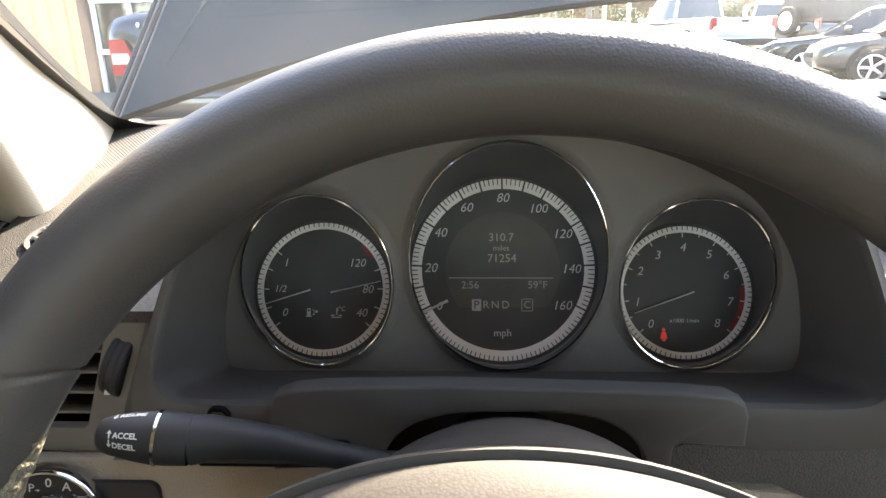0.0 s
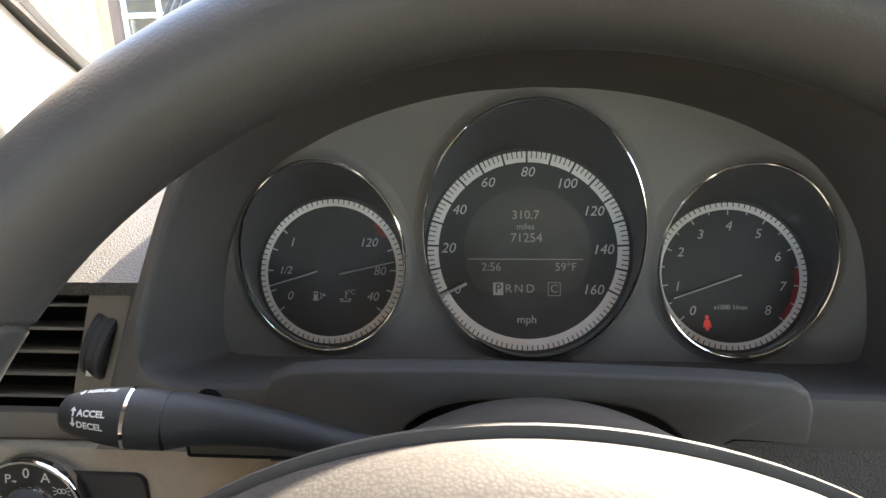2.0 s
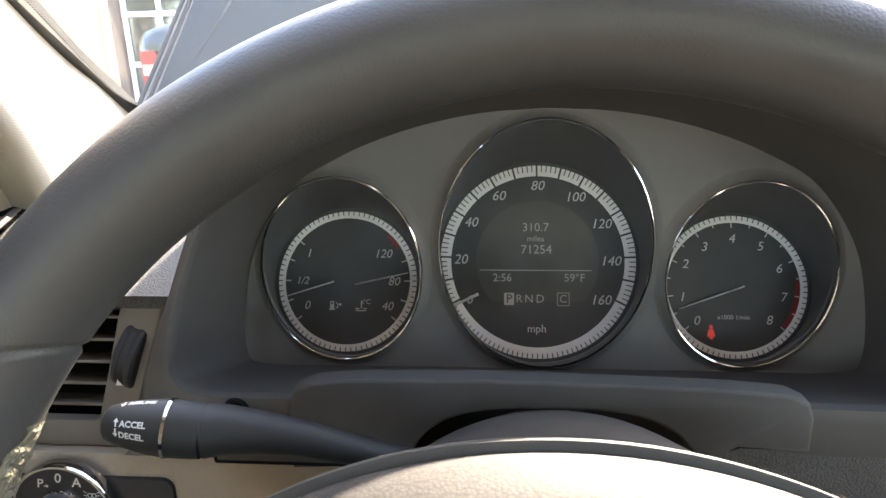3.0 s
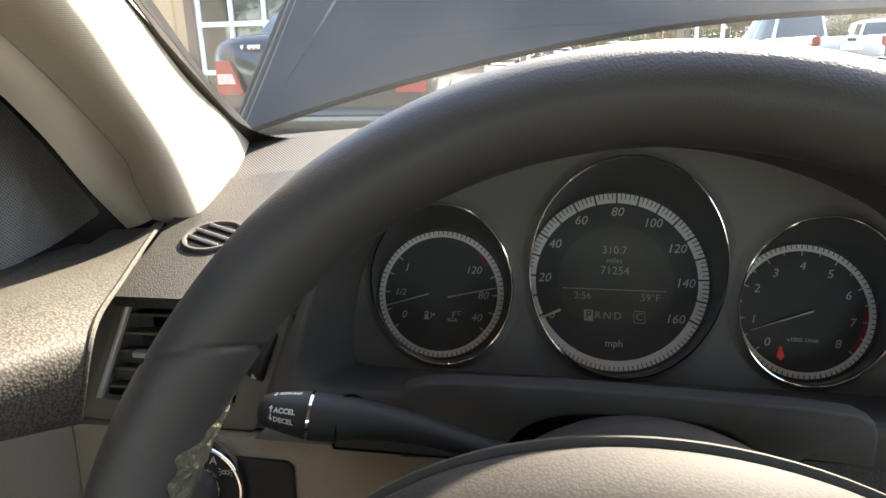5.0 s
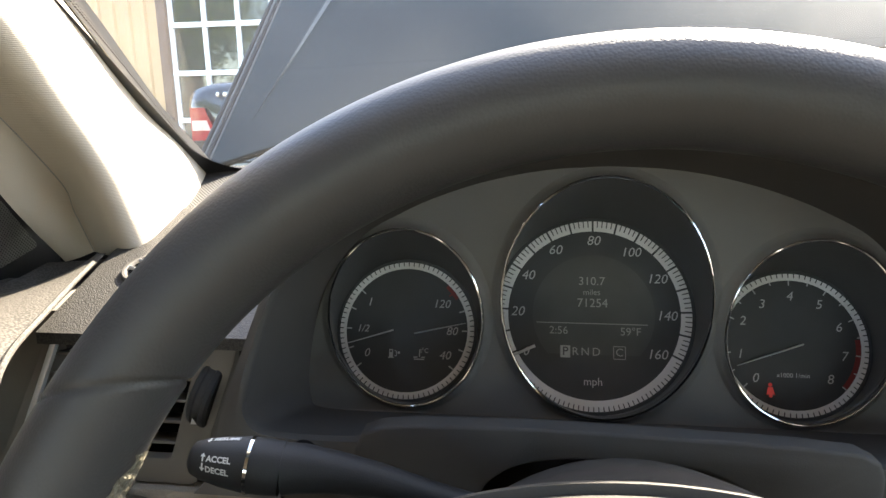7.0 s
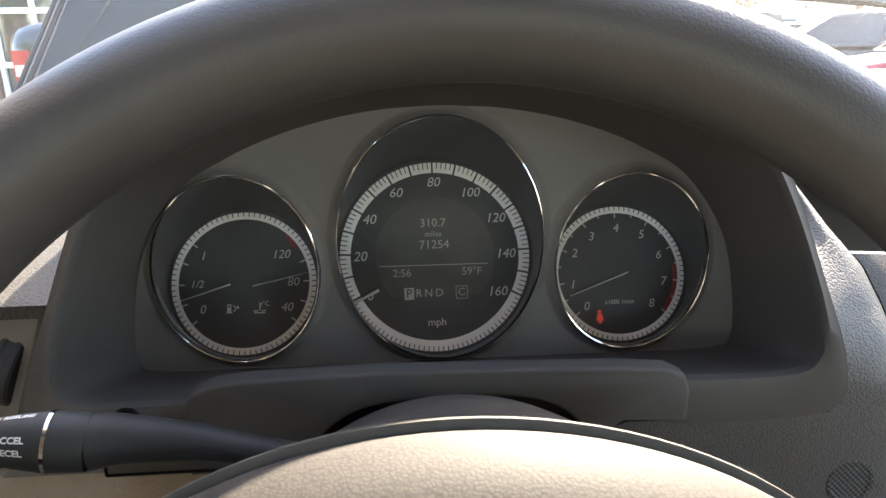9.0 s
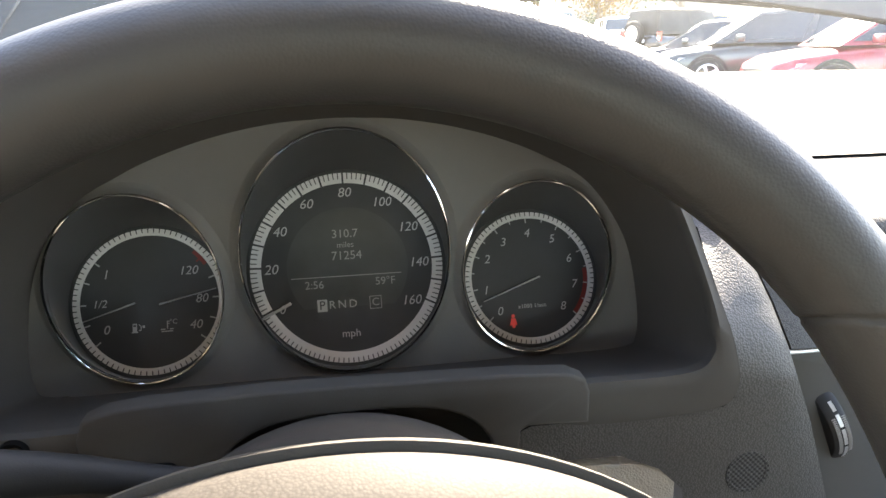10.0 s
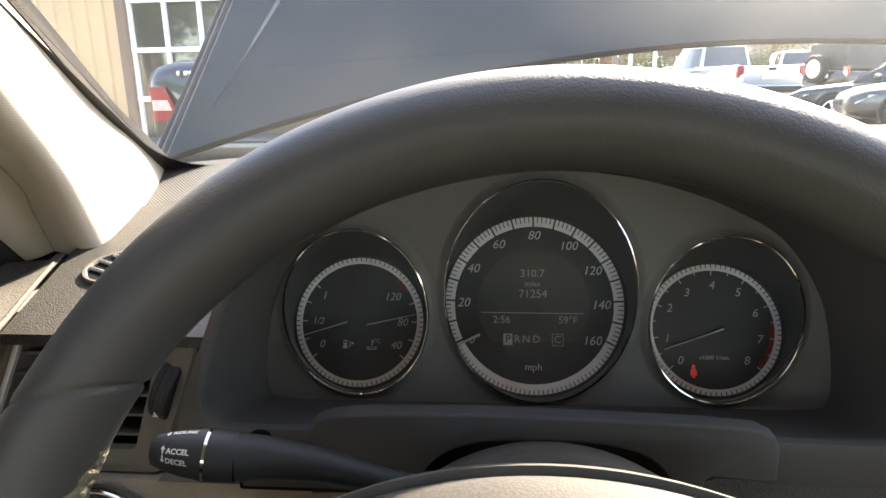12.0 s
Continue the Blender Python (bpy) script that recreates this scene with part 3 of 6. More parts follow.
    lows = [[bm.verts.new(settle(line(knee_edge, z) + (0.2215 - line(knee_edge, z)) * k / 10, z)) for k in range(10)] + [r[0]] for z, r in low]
    for p, q in zip(lows, lows[1:]):
        for k in range(10):
            bm.faces.new((p[k], p[k + 1], q[k + 1], q[k]))
    knee = part("knee_cover", bm, KNEE, d, "grained grey-brown flank and knee cover", 70)
    bm = bmesh.new()
    edge = [(x, z) for z, x in frame_edge[2:]] + [(0.2000, 0.9650), (0.160, 0.9655), (0.122, 0.9658)] + [(x, z) for z, x in knee_edge[1:4]]
    tube(bm, [settle(x, z) + Vector((0, -0.0003, 0)) for x, z in edge], 0.0007, 6)
    part("gap", bm, DEEP, knee, "dark gap round the cover")

    def flank2(u, v):
        z = 1.046 - 0.0525 * u - 0.002 * v
        x = line(seam_edge, z) + 0.0012 + 0.046 * v
        return cam_eye + (settle(line(seam_edge, z), z, 0.003) - cam_eye) * (1 + 0.10 * v * v) + Vector((x - line(seam_edge, z), 0, 0)) * 1.05
    bm = bmesh.new()
    skin(bm, flank2, 14, 8, 0.004, (0, 1, 0))
    part("flank", bm, DASH, d, "grained strip above the middle vents")

    # lower panel: a low swell in the middle, with the arch for the steering column
    m = basis((0, 0.2590, 0), (1, 0, 0), (0, 0.02, 1))
    arch = [(0.039 + 0.066 * math.copysign(abs(math.cos(a)) ** 0.62, math.cos(a)), 0.930 + 0.0565 * math.sin(a) ** 0.62) for a in (0.30 + 2.54 * i / 30 for i in range(31))]
    outline = [(-0.079, 0.9535), (-0.0790, 0.9850), (-0.0755, 0.9938), (-0.066, 0.9975), (-0.050, 0.9992), (0.005, 1.0003), (0.065, 0.9990), (0.115, 0.9975), (0.138, 0.9955), (0.146, 0.9915), (0.1482, 0.985), (0.1482, 0.9690), (0.1185, 0.9702), (0.1150, 0.9680), (0.1140, 0.9540)] + arch
    bm = bmesh.new()
    slab(bm, m, outline, 0.010, 0.0018)
    part("lower_panel", bm, RECESS_FRONT, d, "charcoal lower panel with an arch", 60)
    bm = bmesh.new()
    slab(bm, basis((0, 0.2655, 0), (1, 0, 0), (0, 0.02, 1)), [(-0.165, 0.953), (-0.078, 0.953), (-0.078, 0.9665), (-0.152, 0.9665)], 0.004, 0.001)
    part("side_trim", bm, TRIM, d, "charcoal strip below the frame")
    bm = bmesh.new()
    m2 = basis((0, 0.2580, 0), (1, 0, 0), (0, 0.02, 1))
    small = round_corners([(-0.115, 0.957), (-0.0395, 0.957), (-0.0395, 0.9712), (-0.090, 0.9718), (-0.115, 0.9718)], [0.001, 0.004, 0.004, 0.001, 0.001])
    slab(bm, m2, small, 0.003, 0.0008)
    plate = part("insert", bm, RECESS_FRONT, d, "small charcoal cover plate")
    bm = bmesh.new()
    tube(bm, [m2 @ Vector((p[0], p[1], 0.0002)) for p in small], 0.0008, 6, True)
    part("gap", bm, DEEP, plate, "dark gap round the plate")
    bm = bmesh.new()
    lathe(bm, basis((0.2403, 0.2860, 0.9235), (1, 0.0, 0), (0, 0.02, 1)), [(0.0005, 0.0), (0.0100, 0.0), (0.0104, 0.0003), (0.0122, 0.0003), (0.0130, -0.0012)], 32)
    part("sensor_grille", bm, dotted("fine sensor mesh", (0.036, 0.034, 0.032), (0.006, 0.006, 0.006), 0.0030, 0.50, axes=("X", "Z")), d, "small round perforated grille")
    bm = bmesh.new()
    mk = basis((-0.104, 0.2795, 0.9815), (1, 0, 0), (0, 0.02, 1))
    lathe(bm, mk, [(0.0062, -0.002), (0.0058, 0.0008), (0.0046, 0.0008), (0.0042, -0.002), (0.0005, -0.0021)], 28)
    part("blind_hole", bm, DEEP, d, "small round blind hole")
    # dark box in place of the shaded hollow behind the arch
    bm = bmesh.new()
    box(bm, (0.039, 0.335, 0.87), (0.20, 0.02, 0.19))
    part("hollow", bm, TRIM_SHADED, d, "dark box for the shade behind the column")
    # beige lower dash
    bm = bmesh.new()
    slab(bm, basis((0, 0.2308, 0), (1, 0, 0), (0, 0.06, 1)), round_corners([(-0.283, 0.80), (0.20, 0.80), (0.20, 0.935), (0.10, 0.945), (-0.02, 0.9535), (-0.283, 0.9535)], 0.004), 0.01, 0.002)
    part("lower_dash", bm, BEIGE, d, "beige lower dashboard")

    # left vent: frame with a slanted slot, five blades, thumbwheel
    mv = basis((0, 0.2639, 0), (1, 0, 0), (0, 0.03, 1))
    slot = round_corners([(-0.236, 1.029), (-0.1590, 1.029), (-0.1800, 0.967), (-0.264, 0.967)], 0.003, 3)
    rim_o = round_corners([(-0.2405, 1.0315), (-0.1385, 1.0315), (-0.142, 1.02), (-0.168, 0.953), (-0.2815, 0.953)], [0.004, 0.002, 0.002, 0.003, 0.004], 4)
    bm = bmesh.new()
    slab(bm, mv, rim_o, 0.006, 0.0012, [slot])
    vent = part("side_vent", bm, VENT_FRAME, d, "satin grey-brown air vent frame")
    for i in range(5):
        z = 1.0195 - 0.0118 * i
        xl, xr = -0.2375 - (1.029 - z) * 0.45, -0.1590 - (1.029 - z) * 0.335
        bm = bmesh.new()
        box(bm, ((xl + xr) / 2, 0.3065, z - 0.002), (xr - xl, 0.017, 0.0016), 0.0006, Matrix.Rotation(radians(-14), 4, "X"))
        part("slat", bm, VENT_FRAME, vent)
    bm = bmesh.new()
    box(bm, (-0.222, 0.2935, 0.9975), (0.03, 0.006, 0.0035), 0.001)
    part("slider_tab", bm, SATIN, vent, "silver slider tab")
    # near-black sheet stands in for the shaded duct and stops stray sun
    bm = bmesh.new()
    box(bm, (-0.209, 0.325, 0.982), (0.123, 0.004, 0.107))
    part("duct", bm, DEEP, vent, "near-black sheet for the shade behind the slats")
    # unseen sheet, added to block sun that leaked onto the slats
    bm = bmesh.new()
    skin(bm, lambda u, v: Vector((-0.141, 0.311 + 0.14 * u, 0.94 + (dash_z(0.311 + 0.14 * u) - 0.002 - 0.94) * v)), 8, 4, 0.004, (1, 0, 0))
    part("leak_stop", bm, DEEP, vent, "unseen dark sheet that stops a sun leak")
    # pale strip painted in for the sunlit bevel of the frame
    bm = bmesh.new()
    slab(bm, basis((-0.2405, 0.2915 - 0.0291, 0), (1, 0, 0), (0, 0.03, 1)), [(0.0025, 1.028), (0.006, 1.028), (-0.0225, 0.968), (-0.026, 0.968)], 0.003, 0.0008)
    part("bright_edge", bm, SATIN, vent, "pale strip along the vent edge")
    mw = Matrix.Translation((-0.1588, 0.3055, 1.0005)) @ Matrix.Rotation(radians(22), 4, "Y") @ Matrix.Rotation(radians(90), 4, "Y")
    bm = bmesh.new()
    lathe(bm, mw, [(0.006, -0.0052), (0.0185, -0.0052), (0.0198, -0.0042), (0.0202, -0.0022), (0.0196, -0.0014), (0.0196, 0.0014), (0.0202, 0.0022), (0.0198, 0.0042), (0.0185, 0.0052), (0.006, 0.0052)], 56)
    tw = part("thumbwheel", bm, BLACK, d, "black vent thumbwheel with a groove")
    bm = bmesh.new()
    mt = basis((-0.1620, 0.2866, 0.9912), (1, 0, 0), (0, -0.25, 1))
    vs = [bm.verts.new(mt @ Vector(p)) for p in ((-0.0016, -0.0016, 0), (0.0016, -0.0016, 0), (0.0002, 0.0022, 0))]
    bm.faces.new(vs)
    part("pointer_mark", bm, PRINT, tw, "small white triangle mark")
    # trim between vent and instrument frame
    bm = bmesh.new()
    slab(bm, basis((0, 0.2644, 0), (1, 0, 0), (0, 0.03, 1)), [(-0.150, 1.0315), (-0.1385, 1.0315), (-0.1405, 1.0), (-0.142, 0.985), (-0.150, 0.955), (-0.175, 0.955)], 0.004, 0.001)
    part("side_trim", bm, RECESS_FRONT, d, "charcoal trim beside the vent")
    bm = bmesh.new()
    slab(bm, basis((0, 0.2624, 0), (1, 0, 0), (0, 0.03, 1)), [(-0.283, 0.9515), (-0.168, 0.9515), (-0.17, 0.944), (-0.285, 0.944)], 0.006, 0.001)
    part("ledge", bm, VENT_FRAME, d, "thin grey-brown ledge below the vent")

    # round demister vent in the top pad
    ex, ey = Vector((1, 0, 0)), Vector((0, 1, 0.24)).normalized()
    mr = basis((-0.2145, 0.3555, dash_z(0.3555) + 0.001), ex, ey)
    bm = bmesh.new()
    lathe(bm, mr, [(0.0198, -0.004), (0.0198, 0.0008), (0.0190, 0.0018), (0.0175, 0.0018), (0.0165, 0.0003), (0.0160, -0.004)], 48)
    rv = part("round_vent", bm, RECESS_FRONT, d, "round demister vent ring")
    # near-black disc on the pad, in place of a shaded opening
    bm = bmesh.new()
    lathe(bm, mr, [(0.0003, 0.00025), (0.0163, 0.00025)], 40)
    part("duct", bm, DEEP, rv, "near-black sheet for the shade behind the slats")
    for k in (-0.0086, 0.0, 0.0086):
        h = math.sqrt(0.0163 ** 2 - k * k)
        bm = bmesh.new()
        c = mr @ (Matrix.Rotation(radians(-24), 4, "Z") @ Vector((0, k, 0.0008)))
        turn = mr.to_3x3().to_4x4() @ Matrix.Rotation(radians(-24), 4, "Z") @ Matrix.Rotation(radians(30), 4, "X")
        box(bm, c + Vector((0, 0, 0.0006)), (2 * h, 0.0023, 0.0014), 0.0004, turn)
        part("slat", bm, SLAT, rv, "pale grey slat")

    # middle vents to the right of the instruments
    bm = bmesh.new()
    slab(bm, basis((0.006, 0.316, 0.9730), (1, 0, 0), (0, 0.12, 1)), round_corners([(0.270, 0.001), (0.52, 0.001), (0.56, -0.12), (0.290, -0.12)], [0.003, 0.01, 0.01, 0.01], 4), 0.006, 0.0015, [round_corners([(0.332, -0.016), (0.50, -0.016), (0.525, -0.105), (0.362, -0.105)], 0.006, 3)])
    cv = part("middle_vent", bm, TRIM_SMOOTH, d, "satin charcoal middle air vent frame")
    for k in range(5):
        z = 0.945 - 0.018 * k
        bm = bmesh.new()
        box(bm, (0.43 + 0.006 * k, 0.326 - 0.12 * (0.97 - z), z), (0.18, 0.02, 0.004), 0.0012, Matrix.Rotation(radians(-12), 4, "X"))
        part("slat", bm, TRIM_SMOOTH, cv)
    # near-black sheet in place of the shaded depth behind the slats
    bm = bmesh.new()
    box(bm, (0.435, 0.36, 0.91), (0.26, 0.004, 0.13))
    part("duct", bm, DEEP, cv, "near-black sheet for the shade behind the slats")
    bm = bmesh.new()
    tube(bm, [(0.2695, 0.3070, 0.9800), (0.300, 0.3080, 0.9790)], 0.0012, 8)
    part("bright_edge", bm, SATIN, cv, "pale strip along the vent edge")
    mw = Matrix.Translation((0.3085, 0.3285, 0.9265)) @ Matrix.Rotation(radians(-20), 4, "Y") @ Matrix.Rotation(radians(90), 4, "Y")
    bm = bmesh.new()
    lathe(bm, mw, [(0.006, -0.0056), (0.0262, -0.0056), (0.0275, -0.004), (0.0280, 0.0), (0.0275, 0.004), (0.0262, 0.0056), (0.006, 0.0056)], 64)
    tw = part("thumbwheel", bm, BLACK, d, "black vent thumbwheel with chrome dashes")
    rim_at = lambda a, h, r=0.0283: mw @ Vector((r * math.cos(a), r * math.sin(a), h))
    facing = math.atan2(*(mw.to_3x3().inverted() @ Vector((0, -1, 0))).yx)
    for a0, a1 in ((-46, -34), (-30, -15), (-12, 10), (13, 46)):
        bm = bmesh.new()
        lo = [rim_at(facing + radians(a0 + (a1 - a0) * i / 8), -0.0010) for i in range(9)]
        hi = [rim_at(facing + radians(a0 + (a1 - a0) * i / 8), 0.0012) for i in range(9)]
        for i in range(8):
            bm.faces.new([bm.verts.new(q) for q in (lo[i], lo[i + 1], hi[i + 1], hi[i])])
        part("chrome_dash", bm, SATIN, tw, "bright metal dash")
    bm = bmesh.new()
    for k in range(22):
        a0 = facing + radians(-26 + k * 2.4)
        for h in (-0.0027, 0.0029):
            box(bm, rim_at(a0, h, 0.0279), (0.0007, 0.0006, 0.0022), 0, mw.to_3x3().to_4x4() @ Matrix.Rotation(a0, 4, "Z"))
    tagged(part("knurl", bm, SLAT, tw, "fine knurled grip"), kind="stuff")

    # joint lines on the sunlit right half of the top
    for y0, x0, x1 in ((0.416, 0.33, 0.98),):
        bm = bmesh.new()
        tube(bm, [(x0 + (x1 - x0) * i / 20, y0 - 0.012 * i / 20, dash_z(y0 - 0.012 * i / 20) + 0.0006) for i in range(21)], 0.0011, 6)
        part("joint", bm, DEEP, d, "dark joint line")
    # light sensor at the foot of the glass
    bm = bmesh.new()
    ms = Matrix.Translation((0.360, 0.572, dash_z(0.572))) @ Matrix.Scale(0.75, 4)
    lathe(bm, ms, [(0.0105, 0.0), (0.0105, 0.0025), (0.0085, 0.003), (0.0075, 0.007), (0.004, 0.0095), (0.0002, 0.0102)], 28)
    part("light_sensor", bm, SLAT, d, "small domed light sensor")
    return d


build_dashboard()


# -- instruments --
def build_instruments():
    c = thing("instrument_cluster", (0.039, 0.37, 0.98), "three round black gauges with chrome rims", "instrument cluster")
    mf = basis((0, 0.3465, 1.02), (1, 0, 0), (0, math.sin(radians(2)), math.cos(radians(2))))
    tilt = radians(23)
    spec = {"speedometer": ((0.0385, 1.0155), 0.0575, (0.039, 0.0194, 0.0542, 0.0654)),
            "fuel_and_temperature_gauge": ((-0.0755, 1.004), 0.0424, (-0.0665, 0.0074, 0.0430, 0.0502)),
            "rev_counter": ((0.1505, 1.002), 0.0412, (0.1405, 0.0050, 0.0420, 0.0490))}
    holes = [oval(*v[2], 64) for v in spec.values()]
    face = [(-0.128, -0.0475), (0.206, -0.0475), (0.2, 0.01), (0.19, 0.04), (0.172, 0.0665), (0.146, 0.0735), (0.119, 0.079), (0.093, 0.0845), (0.065, 0.089), (0.039, 0.0898),
            (0.013, 0.089), (-0.015, 0.0845), (-0.041, 0.079), (-0.068, 0.0735), (-0.094, 0.0665), (-0.112, 0.04), (-0.122, 0.01)]
    bm = bmesh.new()
    slab(bm, mf, face, 0.002, 0, holes)
    part("face_plate", bm, TRIM, c, "charcoal face plate")
    for name, ((x, z), r, (hx, hy, rx, ry)) in spec.items():
        md = basis((x, 0.3877 + (z - 0.9934) * math.tan(tilt), z), (1, 0, 0), (0, math.sin(tilt), math.cos(tilt)))
        # collar round the opening, chrome rim, tube to the dial
        bm = bmesh.new()
        rings = []
        for s, h in ((1.085, 0.0002), (1.055, 0.0008), (1.028, 0.0022), (1.01, 0.0036), (1.0, 0.0042)):
            rings.append([mf @ Vector((a, b, h)) for a, b in oval(hx, hy, rx + (s - 1) * 0.055, ry + (s - 1) * 0.055, 64)])
        loft(bm, rings, True, False)
        part("collar", bm, TRIM, c, "softly raised collar", 60)
        bm = bmesh.new()
        tube(bm, [mf @ Vector((a, b, 0.0046)) for a, b in oval(hx, hy, rx - 0.0008, ry - 0.0008, 72)], 0.00065, 8, True)
        part("chrome_rim", bm, CHROME, c, "thin chrome rim")
        bm = bmesh.new()
        a = [mf @ Vector((p, q, 0.004)) for p, q in oval(hx, hy, rx - 0.0012, ry - 0.0012, 64)]
        b = [md @ Vector((p, q, 0.0)) for p, q in oval(0, 0, r + 0.0022, r + 0.0022, 64)]
        loft(bm, [a, [p.lerp(q, 0.5) for p, q in zip(a, b)], b], True, False)
        part("tube_wall", bm, TUBE, c, "dark grey tube wall", 60)
        bm = bmesh.new()
        lathe(bm, md, [(0.0002, 0.0), (r + 0.0024, 0.0)], 72)
        dial = part("dial", bm, DIAL, c, {"speedometer": "black speedometer dial", "rev_counter": "black rev counter dial"}.get(name, "black fuel and temperature dial"))
        width = 0.113 if name == "speedometer" else 0.098
        bm = bmesh.new()
        annulus(bm, md, r * (1 - width), r, h=0.0006, n=120)
        part("scale_ring", bm, RING, dial, "silver-grey scale ring")
        # ticks on the ring
        bm = bmesh.new()
        if name == "speedometer":
            a0, step, sub, count = 207.0, 234.0 / 16, 5, 16
            for k in range(count * sub + 1):
                a = radians(a0 - step * k / sub)
                big = k % sub == 0
                p, q = (r * 0.885, r * 1.0) if big else (r * 0.930, r * 0.998)
                bar(bm, md, p * math.cos(a), p * math.sin(a), q * math.cos(a), q * math.sin(a), 0.0011 if big else 0.0006, 0.0010)
            for k in range(1, 42):
                a = radians(a0 + (360 - 234.0) * k / 42)
                bar(bm, md, r * 0.950 * math.cos(a), r * 0.950 * math.sin(a), r * 0.998 * math.cos(a), r * 0.998 * math.sin(a), 0.0006, 0.0010)
        else:
            for k in range(80):
                a = radians(90 + 4.5 * k)
                bar(bm, md, r * 0.942 * math.cos(a), r * 0.942 * math.sin(a), r * 0.998 * math.cos(a), r * 0.998 * math.sin(a), 0.0006, 0.0010)
        tagged(part("tick_band", bm, DIAL, dial, "fine black ticks"), kind="stuff")

        def words(label, items, mat, slant=0.0, bold=0.0):
            for body, px, py, size in items:
                b2 = bmesh.new()
                writing(b2, body, size, md @ Matrix.Translation((px, py, 0.0008)), slant, bold)
                part(label, b2, mat, dial)

        def needle(label, x0, y0, x1, y1, w0, w1, mat):
            b2 = bmesh.new()
            d0, d1 = Vector((x0, y0, 0.0)), Vector((x1, y1, 0.0))
            s = Vector((d0.y - d1.y, d1.x - d0.x, 0)).normalized() * 0.5
            lo = [md @ (p + Vector((0, 0, 0.0022))) for p in (d0 - s * w0, d1 - s * w1, d1 + s * w1, d0 + s * w0)]
            hi = [md @ (p + Vector((0, 0, 0.0030))) for p in (d0 - s * w0 * 0.5, d1 - s * w1 * 0.5, d1 + s * w1 * 0.5, d0 + s * w0 * 0.5)]
            loft(b2, [lo, hi], True, True)
            part(label, b2, mat, dial, "slim pale needle")
        if name == "speedometer":
            words("numeral", [("80", .0003, .0450, .0082), ("100", .0226, .0380, .0080), ("60", -.0228, .0390, .0082), ("40", -.0393, .0230, .0082), ("20", -.0454, .0006, .0082),
                               ("120", .0376, .0218, .0080), ("140", .0428, -.0003, .0080), ("160", .0368, -.0232, .0080), ("0", -.0400, -.0235, .0072)], MARK, 0.22)
            bm = bmesh.new()
            pts = []
            for k in range(49):
                a = radians(-42 + 264 * k / 48)
                pts.append((0.0362 * math.cos(a), 0.0362 * math.sin(a)))
            vs = [bm.verts.new(md @ Vector((p, q, 0.0003))) for p, q in pts]
            bm.faces.new(vs)
            part("display", bm, SCREEN, dial, "dark round trip display")
            words("display_text", [("310.7", -.0008, .0198, .0072), ("miles", -.0008, .0131, .0050), ("71254", -.0004, .0065, .0074), ("2:56", -.0205, -.0103, .0066), ("59°F", .0218, -.0103, .0066),
                                      ("R", -.0106, -.0227, .0068), ("N", -.0048, -.0227, .0068), ("D", .0017, -.0227, .0068), ("C", .0152, -.0227, .0066)], GLOW)
            words("unit", [("mph", -.0003, -.0402, .0064)], MARK)
            bm = bmesh.new()
            bar(bm, md, -0.0339, -0.0056, 0.0318, -0.0058, 0.0005, 0.0008)
            for x0, y0, x1, y1 in ((.0118, -.0264, .0186, -.0264), (.0118, -.0190, .0186, -.0190), (.0118, -.0264, .0118, -.0190), (.0186, -.0264, .0186, -.0190)):
                bar(bm, md, x0, y0, x1, y1, 0.0004, 0.0008)
            bar(bm, md, -.0165, -.0263, -.0165, -.0191, 0.0058, 0.0007)
            part("display_line", bm, GLOW, dial)
            bm = bmesh.new()
            writing(bm, "P", 0.0072, md @ Matrix.Translation((-.0165, -.0227, 0.0010)), 0, 0.00006)
            part("gear_letter", bm, DIAL, dial, "dark letter on a lit square")
            needle("needle", -.0345, -.0199, -.0512, -.0279, .0019, .0013, MARK)
        elif name == "rev_counter":
            words("numeral", [("0", -.0211, -.0198, .0074), ("1", -.0289, -.0063, .0074), ("2", -.0266, .0129, .0074), ("3", -.0156, .0229, .0074), ("4", .0, .0277, .0074),
                               ("5", .0158, .0232, .0074), ("6", .0257, .0103, .0074), ("7", .0276, -.0061, .0074), ("8", .0192, -.0193, .0074)], MARK, 0.22)
            words("unit", [("x1000 1/min", -.0003, -.0177, .0036)], MARK)
            for k in range(17):
                bm = bmesh.new()
                a = radians(222 - 16.5 * k)
                p = 0.83 if k % 2 == 0 else 0.86
                bar(bm, md, r * p * math.cos(a), r * p * math.sin(a), r * 0.905 * math.cos(a), r * 0.905 * math.sin(a), 0.0007, 0.0009)
                part("scale_tick", bm, MARK, dial)
            bm = bmesh.new()
            annulus(bm, md, r * 0.83, r * 0.898, -42, 6, 0.0007, 96)
            part("red_zone", bm, RED_MARK, dial, "dull red warning zone")
            needle("needle", .0057, .0002, -.0310, -.0130, .0011, .0006, MARK)
            # seat-belt lamp: a seated shape and a strap, drawn as plain shapes
            bm = bmesh.new()
            o = (-.0131, -.0263)
            mm = md @ Matrix.Translation((o[0], o[1], 0.0009))
            vs = [bm.verts.new(mm @ Vector((0.0011 * math.cos(t), 0.0031 + 0.0011 * math.sin(t), 0))) for t in (2 * math.pi * i / 14 for i in range(14))]
            bm.faces.new(vs)
            for loop_pts in (((-.0013, .0017), (.0013, .0017), (.0024, -.0028), (.0010, -.0020), (.0008, -.0040), (-.0008, -.0040), (-.0010, -.0020), (-.0024, -.0028)),):
                bm.faces.new([bm.verts.new(mm @ Vector((a, b, 0))) for a, b in loop_pts])
